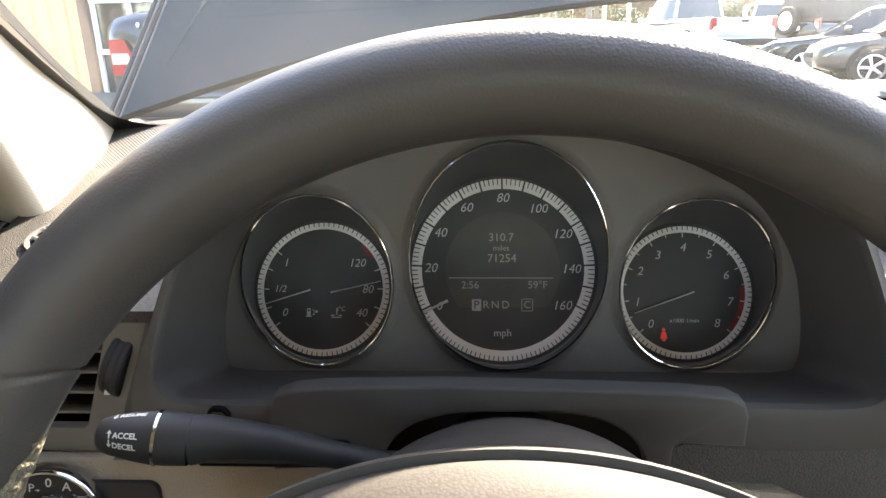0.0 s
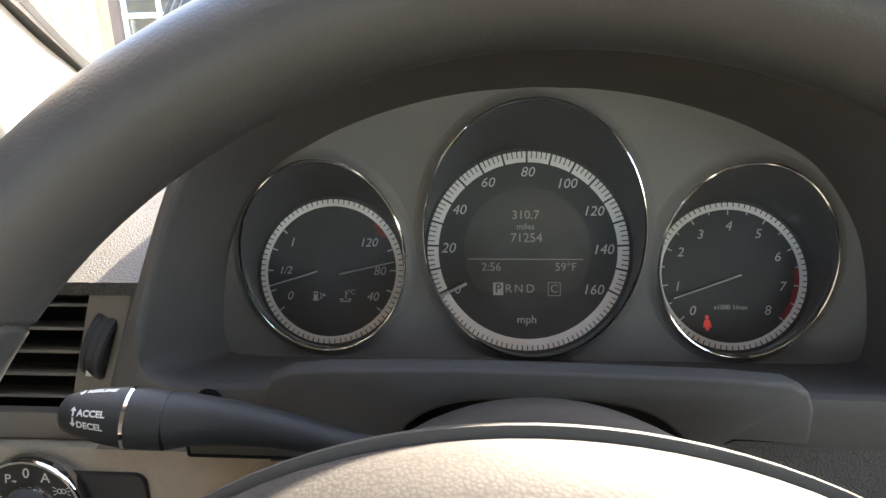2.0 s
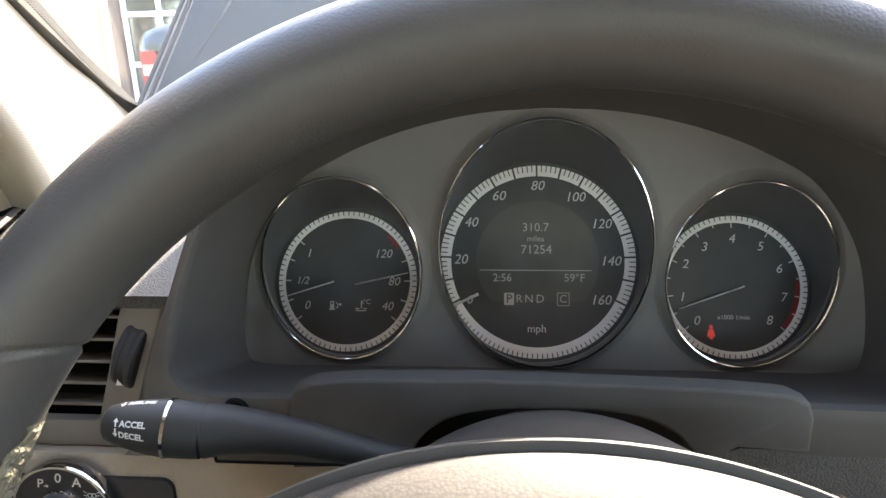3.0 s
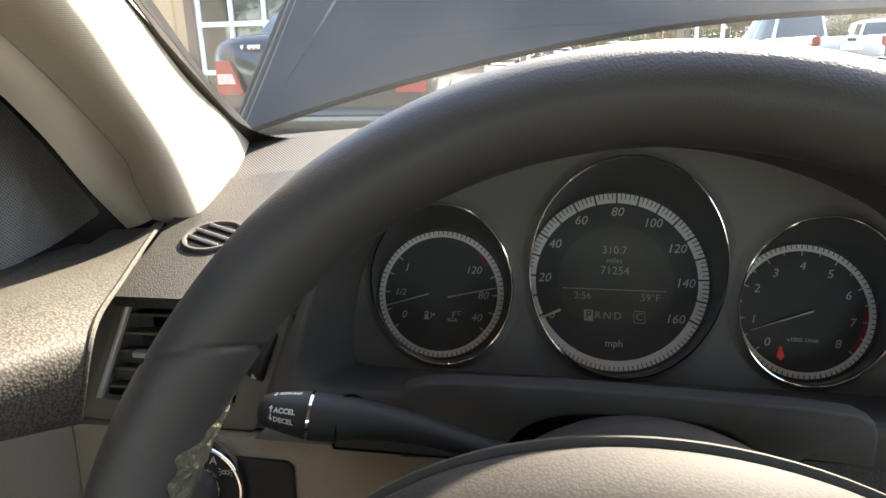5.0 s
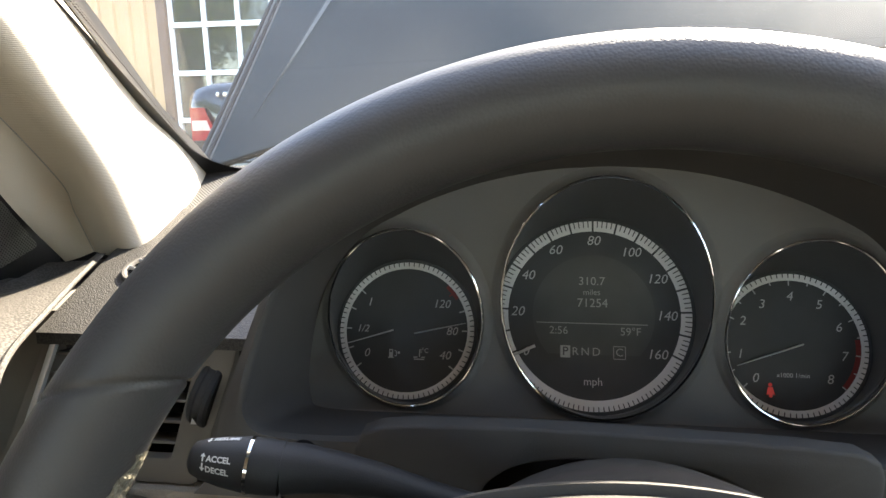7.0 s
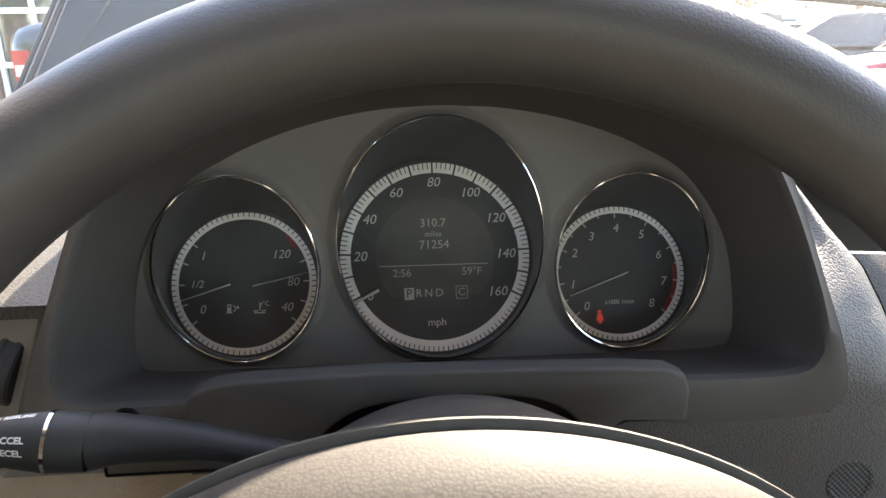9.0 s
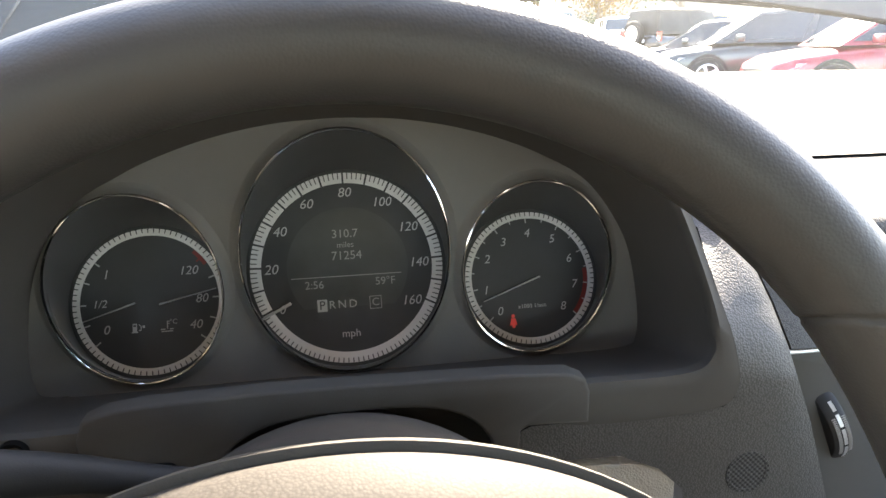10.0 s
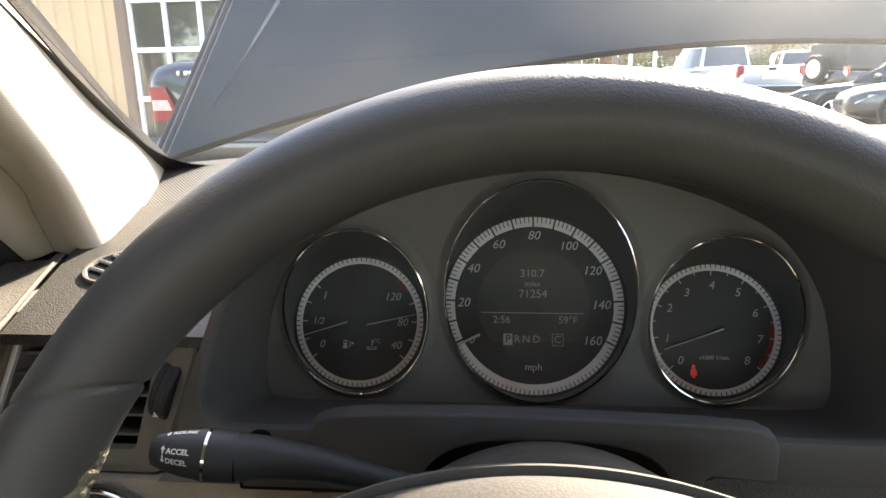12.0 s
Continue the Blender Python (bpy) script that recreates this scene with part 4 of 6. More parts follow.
            part("belt_lamp", bm, RED_GLOW, dial, "lit red seat-belt lamp")
        else:
            words("numeral", [("1", -.0241, .0167, .0072), ("1/2", -.0277, .0, .0062), ("0", -.0244, -.0150, .0072), ("120", .0216, .0163, .0072), ("80", .0285, -.0004, .0072), ("40", .0247, -.0153, .0072)], MARK, 0.22)
            for a in (141, 160, 180, 199, 218, 19, 0, -19, -38):
                bm = bmesh.new()
                a = radians(a)
                bar(bm, md, r * 0.82 * math.cos(a), r * 0.82 * math.sin(a), r * 0.905 * math.cos(a), r * 0.905 * math.sin(a), 0.0008, 0.0009)
                part("scale_tick", bm, MARK, dial)
            bm = bmesh.new()
            a = radians(39)
            bar(bm, md, r * 0.80 * math.cos(a), r * 0.80 * math.sin(a), r * 0.905 * math.cos(a), r * 0.905 * math.sin(a), 0.0010, 0.0009)
            annulus(bm, md, r * 0.845, r * 0.90, 32, 48, 0.0008, 120)
            part("red_tick", bm, RED_MARK, dial, "dull red hot mark")
            needle("needle", -.0078, -.0005, -.0362, -.0093, .0011, .0006, MARK)
            needle("needle", .0053, -.0022, .0372, .0049, .0011, .0006, MARK)
            # pump and thermometer signs
            bm = bmesh.new()
            mm = md @ Matrix.Translation((-.0077, -.0147, 0.0009))
            for x0, y0, x1, y1, w in ((-.0012, -.0024, -.0012, .0024, .0024), (-.0030, -.0026, .0006, -.0026, .0006), (.0010, .0018, .0022, .0008, .0005), (.0022, .0008, .0022, -.0016, .0005), (.0010, -.0016, .0022, -.0016, .0005), (.0030, .0004, .0044, .0004, .0014)):
                bar(bm, mm, x0, y0, x1, y1, w)
            bm2 = bmesh.new()
            bar(bm2, mm, -.0012, .0006, -.0012, .0017, .0015, 0.0002)
            part("pump_sign", bm, MARK, dial)
            part("pump_window", bm2, DIAL, dial)
            bm = bmesh.new()
            mm = md @ Matrix.Translation((.0090, -.0147, 0.0009))
            for x0, y0, x1, y1, w in ((0, -.0018, 0, .0028, .0006), (0, .0024, .0014, .0024, .0005), (0, .0012, .0014, .0012, .0005), (-.0038, -.0020, -.0012, -.0020, .0006), (.0012, -.0020, .0034, -.0020, .0006), (-.0034, -.0032, .0030, -.0032, .0006)):
                bar(bm, mm, x0, y0, x1, y1, w)
            writing(bm, "°C", 0.0040, mm @ Matrix.Translation((.0034, .0020, 0)))
            part("temperature_sign", bm, MARK, dial)
    return c


build_instruments()


# -- steering wheel --
WC, WT = Vector((0.0375, 0.146, 0.968)), radians(23)
WHEEL = basis(WC, (1, 0, 0), (0, math.sin(WT), math.cos(WT)))      # its z points at the driver
RIM_R, RIM_A, RIM_B = 0.1885, 0.0152, 0.0175


def rim_point(a, v, extra=0.0):
    """A place on the rim: a degrees round the wheel, v degrees round the section (0 outwards, 90 to the driver)."""
    t, s = radians(a), radians(v)
    grip = 0.0016 * (math.exp(-((a - 160) / 16) ** 2) + math.exp(-((a - 20) / 16) ** 2))
    k = min(1.0, max(0.0, (65 - abs((a + 90) % 360 - 180)) / 30))
    full = k * k * (3 - 2 * k)      # the top is swelled to fit the rim's outline in the camera's view
    q = RIM_R + 0.0016 * full + (RIM_A + 0.0023 * full + grip + extra) * math.cos(s) - grip * 0.4
    return WHEEL @ Vector((q * math.cos(t), q * math.sin(t), (RIM_B + grip + extra) * math.sin(s)))


def build_wheel():
    w = thing("steering_wheel", WC, "worn dark leather steering wheel with taupe hub", "steering wheel")
    seams = (149.0, 31.0, 232.0, 308.0)
    bm = bmesh.new()
    rings = []
    angles = []
    for k in range(240):
        angles.append(k * 1.5)
    for s in seams:
        angles += [s + 0.25 * k for k in range(-24, 25)]

    def dent(a, v):
        """The stitched joints run aslant across the rim."""
        out = 0.0
        for s in seams:
            lean = 4.3 if 90 < s < 270 else -4.3
            out -= 0.0011 * math.exp(-((a - s - lean * math.cos(radians(v))) / 0.32) ** 2)
        return out
    for a in sorted(set(round(q, 3) for q in angles)):
        rings.append([rim_point(a, v, dent(a, v)) for v in range(0, 360, 5)])
    loft(bm, rings + [rings[0]], True, False)
    part("rim", bm, RIM_SKIN, w, "worn dark leather rim", 60)
    # torn leather on the inner side of the rim
    bm = bmesh.new()

    def torn(u, v):
        a = 153 + 26 * u
        lo = 150 - 34 * u + 26 * (1 - u) ** 2 + 8 * math.sin(u * 19) + 5 * math.sin(u * 47)
        s = lo + (262 - lo) * v
        wob = noise.noise(Vector((a * 0.55, s * 0.05, 1.7)))
        crease = abs(noise.noise(Vector((a * 0.9, s * 0.03, 7.1))))
        taper = min(1.0, u * 10 + 0.1, (1 - v) * 8, v * 6 + 0.15)
        return rim_point(a, s, 0.0004 + (0.0006 * wob + 0.0011 * crease) * taper)
    skin(bm, torn, 110, 44)
    part("torn_patch", bm, TORN, w, "peeled and crinkled torn leather", 25)
    # hub: shell and airbag cover

    def hub_oval(grow, n, h, rx=0.1225, ry=0.0772):
        out = []
        for i in range(n):
            a = 2 * math.pi * i / n
            out.append(WHEEL @ Vector((-0.006 + (rx + grow) * math.cos(a), (ry + grow) * math.sin(a), h)))
        return out
    bm = bmesh.new()
    loft(bm, [hub_oval(d, 96, h) for d, h in ((-0.012, -0.03), (-0.003, -0.012), (0.0008, -0.002), (0.0013, 0.002), (0.0010, 0.0035), (0.0, 0.004), (-0.006, 0.0035))], True, True)
    part("hub_shell", bm, PAD_SIDE, w, "dark taupe plastic hub shell", 50)
    bm = bmesh.new()
    rings = []
    for s, h in ((0.995, 0.0), (0.995, 0.0052), (0.990, 0.0072), (0.978, 0.0092), (0.955, 0.0125), (0.91, 0.0175), (0.85, 0.0225), (0.76, 0.0275), (0.62, 0.0320), (0.45, 0.0355), (0.28, 0.0375), (0.12, 0.0388), (0.02, 0.039)):
        rings.append(hub_oval(0, 96, h, 0.1215 * s, 0.0757 * s))
    loft(bm, rings, True, True)
    part("airbag_cover", bm, PAD_SKIN, w, "grained taupe airbag cover", 50)
    bm = bmesh.new()
    loft(bm, [[WHEEL @ Vector((-0.003 + r * math.cos(a), r * math.sin(a), h)) for a in (2 * math.pi * i / 72 for i in range(72))] for r, h in ((0.066, -0.003), (0.0758, -0.007), (0.0792, -0.013), (0.0800, -0.020), (0.0788, -0.045), (0.074, -0.052))], True, True)
    part("back_cover", bm, HUB_BACK, w, "charcoal cover behind the hub", 50)
    for a0 in (187, 353, 270):
        bm = bmesh.new()
        t = radians(a0)
        dirv = Vector((math.cos(t), math.sin(t), 0))
        side = Vector((-math.sin(t), math.cos(t), 0))
        rings = []
        for k in range(7):
            f = k / 6
            r0 = 0.085 + (RIM_R - 0.085) * f
            wd = 0.030 - 0.008 * f
            h = 0.004 * (1 - f)
            rings.append([WHEEL @ (dirv * r0 + side * wd * math.cos(q) + Vector((0, 0, h + 0.007 * math.sin(q)))) for q in (2 * math.pi * i / 16 for i in range(16))])
        loft(bm, rings, True, True)
        part("spoke", bm, PAD_SIDE, w, "taupe plastic spoke", 50)
    # column shroud behind the hub belongs to the column
    col = thing("steering_column", WHEEL @ Vector((0, 0, -0.15)), "dark steering column shroud behind the wheel", "steering column")
    bm = bmesh.new()
    prof = [(0.052, -0.032), (0.064, -0.036), (0.068, -0.045), (0.069, -0.09), (0.067, -0.14), (0.064, -0.21)]
    rings = []
    for r, h in prof:
        rings.append([WHEEL @ Vector((r * 0.80 * math.cos(a), r * math.sin(a) * (0.97 if math.sin(a) > 0 else 0.9), h)) for a in (2 * math.pi * i / 48 for i in range(48))])
    loft(bm, rings, True, True)
    part("shroud", bm, BLACK, col, "charcoal column shroud", 50)


build_wheel()


# -- cruise stalk --
def build_stalk():
    s = thing("cruise_stalk", (-0.05, 0.235, 1.0), "black cruise control stalk with white lettering", "control stalk")
    o = Vector((0.0015, 0.0105, 0.0012))
    tip = [(-0.1275, 0.0042), (-0.1263, 0.0060), (-0.1223, 0.0076), (-0.1152, 0.0092), (-0.1063, 0.0105), (-0.1055, 0.0105)]

    def axis(x):
        f = (x + 0.1335) / 0.028
        return Vector((x, 0.2110 + 0.0045 * f, 1.0112 - 0.0049 * f)) + o
    bm = bmesh.new()
    tube(bm, [axis(x) for x, r in tip], [r for x, r in tip], 28)
    grip = part("grip", bm, BLACK, s, "black grip cap", 50)
    bm = bmesh.new()
    tube(bm, [axis(-0.1062), axis(-0.1050)], 0.01075, 28)
    part("chrome_ring", bm, CHROME, s, "thin chrome ring", 50)
    bm = bmesh.new()
    tube(bm, [axis(-0.1052), axis(-0.100), axis(-0.0938)], [0.0104, 0.0104, 0.0101], 28)
    part("collar", bm, BLACK, s, "black turning collar", 50)
    bm = bmesh.new()
    tube(bm, [axis(-0.0936), Vector((-0.086, 0.2190, 1.0040)) + o, Vector((-0.072, 0.2215, 1.0012)) + o, Vector((-0.058, 0.2245, 0.9972)) + o, Vector((-0.040, 0.229, 0.9895)) + o, Vector((-0.015, 0.236, 0.9785)) + o, Vector((0.012, 0.243, 0.966)) + o],
         [0.0099, 0.0091, 0.0078, 0.0066, 0.0056, 0.0052, 0.0052], 24)
    part("arm", bm, BLACK, s, "black tapered arm", 50)

    def wrap(bm, x, angle):
        """Lays flat letters round the grip: x along it, angle in degrees above the side that faces the driver."""
        for v in bm.verts:
            px = x + v.co.x
            k = max(i for i in range(len(tip) - 1) if tip[i][0] <= px or i == 0)
            f = (px - tip[k][0]) / (tip[k + 1][0] - tip[k][0])
            r = tip[k][1] + (tip[k + 1][1] - tip[k][1]) * f + 0.00012
            a = radians(angle) + v.co.y / r
            v.co = axis(px) + Vector((0, -r * math.cos(a), r * math.sin(a)))
    for body, x, angle, size in (("ACCEL", -0.1136, 34, 0.0030), ("DECEL", -0.1140, 9, 0.0030), ("RESUME", -0.1132, 90, 0.0027)):
        bm = bmesh.new()
        writing(bm, body, size, Matrix(), 0, 0.0001)
        bmesh.ops.subdivide_edges(bm, edges=[e for e in bm.edges if e.calc_length() > 0.0008], cuts=2)
        bmesh.ops.triangulate(bm, faces=bm.faces)
        wrap(bm, x, angle)
        part("lettering", bm, PRINT, grip, "white word on the grip")
    for angle, sgn in ((36, 1), (12, -1), (90, -1)):
        bm = bmesh.new()
        bar(bm, Matrix(), 0, -0.0015 * sgn, 0, 0.0002 * sgn, 0.0006)
        bm.faces.new([bm.verts.new(p) for p in ((-0.0010, 0.0002 * sgn, 0), (0.0010, 0.0002 * sgn, 0), (0, 0.0016 * sgn, 0))])
        wrap(bm, -0.1196, angle + 1)
        part("arrow", bm, PRINT, grip, "small white arrow")


build_stalk()


# -- headlamp switch --
def build_switch():
    p = thing("headlamp_switch", (-0.19, 0.28, 0.92), "black rotary headlamp switch with chrome ring", "light switch")
    m = basis((-0.1975, 0.2835, 0.9235), (1, 0, 0), (0, 0.06, 1))
    bm = bmesh.new()
    slab(bm, m, rounded(-0.06, -0.05, 0.0545, 0.016, 0.006), 0.006, 0.001)
    part("plate", bm, BLACK, p, "dark plastic mounting plate")
    bm = bmesh.new()
    lathe(bm, m, [(0.0265, 0.0), (0.0265, 0.0045), (0.0255, 0.006), (0.0243, 0.006), (0.0237, 0.0045)], 64)
    part("chrome_ring", bm, CHROME, p, "polished chrome ring")
    bm = bmesh.new()
    lathe(bm, m, [(0.0237, 0.0042), (0.0002, 0.0042)], 56)
    part("scale_disc", bm, BLACK, p, "black scale disc")
    bm = bmesh.new()
    lathe(bm, m, [(0.012, 0.0042), (0.0115, 0.012), (0.0105, 0.014), (0.0002, 0.0145)], 40)
    knob = part("knob", bm, TRIM_SMOOTH, p, "dark turning knob")
    bm = bmesh.new()
    lathe(bm, m, [(0.0128, 0.0044), (0.0122, 0.0065), (0.0118, 0.0068)], 40)
    part("knob_ring", bm, CHROME, knob, "thin chrome knob ring")
    bm = bmesh.new()
    for body, a, size in (("0", 92, 0.0072), ("A", 62, 0.0070), ("P", 124, 0.0066)):
        t = radians(a)
        writing(bm, body, size, m @ Matrix.Translation((0.0183 * math.cos(t), 0.0183 * math.sin(t), 0.0046)), 0.15, 0.00008)
    for a in (31,):
        t = radians(a)
        mm = m @ Matrix.Translation((0.0185 * math.cos(t), 0.0185 * math.sin(t), 0.0046))
        for sg in (-1, 1):
            for q in (-0.0011, 0, 0.0011):
                bar(bm, mm, sg * 0.0026, q * 1.2, sg * 0.0042, q * 2.0, 0.0004)
            annulus(bm, mm @ Matrix.Translation((sg * 0.0010, 0, 0)), 0.0009, 0.0014, n=20)
    mm = m @ Matrix.Translation((-0.0128, 0.0118, 0.0046))
    bar(bm, mm, 0.0046, 0.0022, 0.0064, 0.0022, 0.0005)
    bar(bm, mm, 0.0058, 0.0022, 0.0072, 0.0022, 0.0018, 0, 0.0001)
    bar(bm, mm, -0.0036, -0.0062, -0.0020, -0.0062, 0.0005)
    bar(bm, mm, -0.0032, -0.0062, -0.0048, -0.0062, 0.0018, 0, 0.0001)
    part("markings", bm, PRINT, p, "white switch markings")


build_switch()


# -- windscreen pillar, speaker corner and door --
def build_pillar():
    p = thing("pillar_trim", (-0.27, 0.4, 1.06), "cream windscreen pillar trim in full sun", "pillar trim")
    F = [(-0.264, 0.523, 1.086), (-0.2635, 0.479, 1.116), (-0.264, 0.438, 1.1445), (-0.2515, 0.349, 1.204), (-0.234, 0.194, 1.305), (-0.216, 0.054, 1.395)]
    M = [(-0.2555, 0.401, 1.056), (-0.259, 0.378, 1.098), (-0.262, 0.347, 1.143), (-0.2555, 0.29, 1.196), (-0.240, 0.14, 1.295), (-0.225, -0.02, 1.395)]
    S = [(-0.285, 0.398, 1.05), (-0.286, 0.386, 1.078), (-0.285, 0.372, 1.103), (-0.279, 0.289, 1.174), (-0.262, 0.12, 1.285), (-0.25, -0.05, 1.395)]
    T = [(-0.300, 0.3892, 1.045), (-0.300, 0.3575, 1.080), (-0.300, 0.3195, 1.127), (-0.2970, 0.264, 1.172), (-0.283, 0.10, 1.27), (-0.27, -0.08, 1.395)]

    # corner line drawn in along rays from the camera's eye, to catch sun
    head = Vector((0.0, 0.0, 1.15))
    M = [head + (Vector(q) - head) * 0.94 for q in M]

    M[0].z -= 0.014

    def cover(u, v):
        """Across the cover: the flat face from the glass, a rounded corner, the side to the seam."""
        f, m, s = along(F, u), along(M, u), along(S, u)
        a, b = f.lerp(m, 0.80), m.lerp(s, 0.45)
        if v < 0.4:
            k = v / 0.4
            return f.lerp(a, k) + Vector((0.0045, 0.0, 0.002)) * math.sin(math.pi * k * 0.8)
        if v < 0.75:
            k = (v - 0.4) / 0.35
            return a * (1 - k) ** 2 + m * 2 * k * (1 - k) + b * k * k + Vector((0.0045, 0.0, 0.002)) * math.sin(math.pi * 0.8) * (1 - k)
        k = (v - 0.75) / 0.25
        return b.lerp(s, k)
    bm = bmesh.new()
    skin(bm, cover, 40, 40)
    part("pillar_cover", bm, PILLAR, p, "cream woven pillar cover", 60)

    def edge(u, v):
        q = along(S, u).lerp(along(T, u), v)
        return q + Vector((0.002, -0.004, 0.0)) * math.sin(math.pi * v)
    bm = bmesh.new()
    skin(bm, edge, 40, 6)
    part("edge_cover", bm, PILLAR, p, "cream outer edge cover", 60)
    bm = bmesh.new()
    tube(bm, [along(S, i / 40) + Vector((0.0003, -0.0003, 0)) for i in range(41)], 0.0004, 6)
    part("seam", bm, SLAT, p, "thin joint in the cover")
    bm = bmesh.new()
    skin(bm, lambda u, v: along(F, u) + Vector((0.001, 0.0005 + 0.017 * v, 0.0005 + 0.002 * v)), 40, 3)
    part("glass_seal", bm, FRIT, p, "black seal along the glass")
    # unseen sheet for the outer pillar, added to block sun behind the trim
    bm = bmesh.new()
    skin(bm, lambda u, v: along(F, u) + Vector((-0.002 - 0.16 * v, 0.004 - 0.07 * v * v, 0.001)), 40, 6)
    part("outer_panel", bm, BLACK, p, "unseen outer pillar panel that blocks the sun")


build_pillar()


# about where the camera's eye is; door pieces slide along rays from it
VIEW_POINT = Vector((0.0, 0.0, 1.15))


def build_door():
    d = thing("front_door", (-0.33, 0.1, 0.8), "grained grey door panel with black speaker corner", "car door")
    # speaker corner
    bm = bmesh.new()
    m = Matrix(((0, 0, 1, -0.304), (1, 0, 0, 0), (0, 1, 0, 0), (0, 0, 0, 1)))
    slab(bm, m, round_corners([(0.43, 1.050), (0.42, 1.085), (0.345, 1.175), (0.285, 1.24), (0.10, 1.24), (0.02, 1.215), (0.02, 0.96), (0.30, 0.96), (0.385, 1.0)], 0.006, 4), 0.004, 0.001)
    # pushed out along view rays, so that the pillar shades it
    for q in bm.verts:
        q.co = VIEW_POINT + (q.co - VIEW_POINT) * 1.12
    part("speaker_corner", bm, BLACK, d, "black triangular speaker corner")
    bm = bmesh.new()
    m = Matrix(((0, 0, 1, -0.3025), (1, 0, 0, 0), (0, 1, 0, 0), (0, 0, 0, 1)))
    slab(bm, m, round_corners([(0.3700, 1.0605), (0.3499, 1.0879), (0.3319, 1.1112), (0.3123, 1.1339), (0.25, 1.195), (0.11, 1.195), (0.11, 1.036), (0.2853, 1.0468), (0.3277, 1.0515)], 0.004, 4), 0.001)
    # pushed out with the corner, along the same view rays
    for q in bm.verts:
        q.co = VIEW_POINT + (q.co - VIEW_POINT) * 1.12
    part("speaker_mesh", bm, GRILLE, d, "ribbed black speaker mesh")
    # panel: from the dash end outwards and back along the door
    Q = [(-0.2595, 0.374, 1.0545), (-0.2535, 0.345, 1.0480), (-0.2455, 0.305, 1.0370), (-0.2545, 0.291, 1.020), (-0.2645, 0.289, 0.998), (-0.2765, 0.287, 0.957), (-0.281, 0.287, 0.9515)]
    W = [(-0.3035, 0.310, 1.047), (-0.322, 0.21, 1.040), (-0.334, 0.12, 1.034), (-0.338, 0.06, 1.029), (-0.342, 0.04, 1.024), (-0.345, 0.03, 1.018), (-0.345, 0.03, 1.015)]

    def view_slide(q, u, v=0.0):
        """Slides the skin along rays from the camera's eye, to let the sun reach it."""
        return VIEW_POINT + (q - VIEW_POINT) * (1 - 0.24 * (3 - 2 * min(1.0, u * 1.3)) * min(1.0, u * 1.3) ** 2 + 0.12 * min(1.0, v * 1.4) * max(0.0, 1 - u * 3.5))

    def panel(u, v):
        a, b = along(Q, u), along(W, u)
        q = a.lerp(b, v)
        k = min(1.0, u * 3.0)
        sag = Vector((-0.003, 0, -0.010)).lerp(Vector((-0.006, 0, 0.004)), k)
        return view_slide(q + sag * math.sin(math.pi * min(1, v * 1.6)) * (1 - 0.3 * v), u, v)
    bm = bmesh.new()
    skin(bm, panel, 40, 30, 0.006, (-1, 0, 0))
    part("panel_skin", bm, DOOR_SKIN, d, "coarse grained grey-brown door skin", 50)
    bm = bmesh.new()
    tube(bm, [view_slide(along(Q, i / 40), i / 40) + Vector((-0.0005, -0.001, 0.0012)) for i in range(4, 36)], 0.0013, 8)
    part("edge_piping", bm, DOOR_SKIN, d, "rolled edge of the door skin")

    def shelf(u, v):
        a = Vector((-0.262 - 0.042 * v, 0.398 - 0.02 * v, 1.046 + 0.001 * v))
        b = Vector((-0.262 - 0.042 * v, 0.33 - 0.04 * v, 1.034))
        return a.lerp(b, u)
    bm = bmesh.new()
    skin(bm, shelf, 4, 4)
    part("top_shelf", bm, DOOR_SKIN, d, "grained door top beside the pillar")
    # black box, added to close a see-through gap at the pillar foot
    bm = bmesh.new()
    box(bm, (-0.287, 0.412, 1.017), (0.058, 0.018, 0.098), 0.003)
    part("gap_filler", bm, BLACK, d, "black box that fills the gap at the pillar foot")

    def lower(u, v):
        a = Vector((-0.283, 0.288, 0.951)).lerp(Vector((-0.285, 0.288, 0.55)), u)
        b = Vector((-0.347, 0.0, 1.040)).lerp(Vector((-0.36, 0.0, 0.55)), u)
        return a.lerp(b, v)
    bm = bmesh.new()
    skin(bm, lower, 8, 8, 0.006, (-1, 0, 0))
    part("lower_skin", bm, BEIGE, d, "beige lower door skin")


build_door()

# ---- outside ----
ASPHALT = material("sun-bleached concrete lot", (0.120, 0.111, 0.096), 0.9, grain=0.6, grain_scale=60, mottle=0.25, mottle_scale=0.8)
HOODPAINT = material("dark blue-grey metallic paint", (0.0120, 0.0190, 0.0225), 0.5, spec=0.2, mottle=0.15, mottle_scale=6, coat=0.05)
BLACKPAINT = material("black car paint", (0.012, 0.013, 0.015), 0.25, mottle=0.2, mottle_scale=5, coat=0.6)
GREYPAINT = material("silver-grey car paint", (0.30, 0.31, 0.32), 0.3, metal=0.4, mottle=0.1, mottle_scale=5, coat=0.5)
GLOSSPAINT = material("glossy dark blue-grey edge paint", (0.016, 0.019, 0.020), 0.3, mottle=0.15, mottle_scale=6, coat=0.25)
DARKPAINT = material("dark grey car paint", (0.035, 0.038, 0.037), 0.3, metal=0.1, mottle=0.15, mottle_scale=5, coat=0.5)
SILVERPAINT = material("silver car paint", (0.40, 0.41, 0.42), 0.35, metal=0.4, mottle=0.08, mottle_scale=5, coat=0.5)
WHITEPAINT = material("white car paint", (0.62, 0.62, 0.61), 0.35, mottle=0.05, mottle_scale=5, coat=0.5)
REDPAINT = material("red car paint", (0.22, 0.016, 0.022), 0.3, mottle=0.1, mottle_scale=5, coat=0.5)
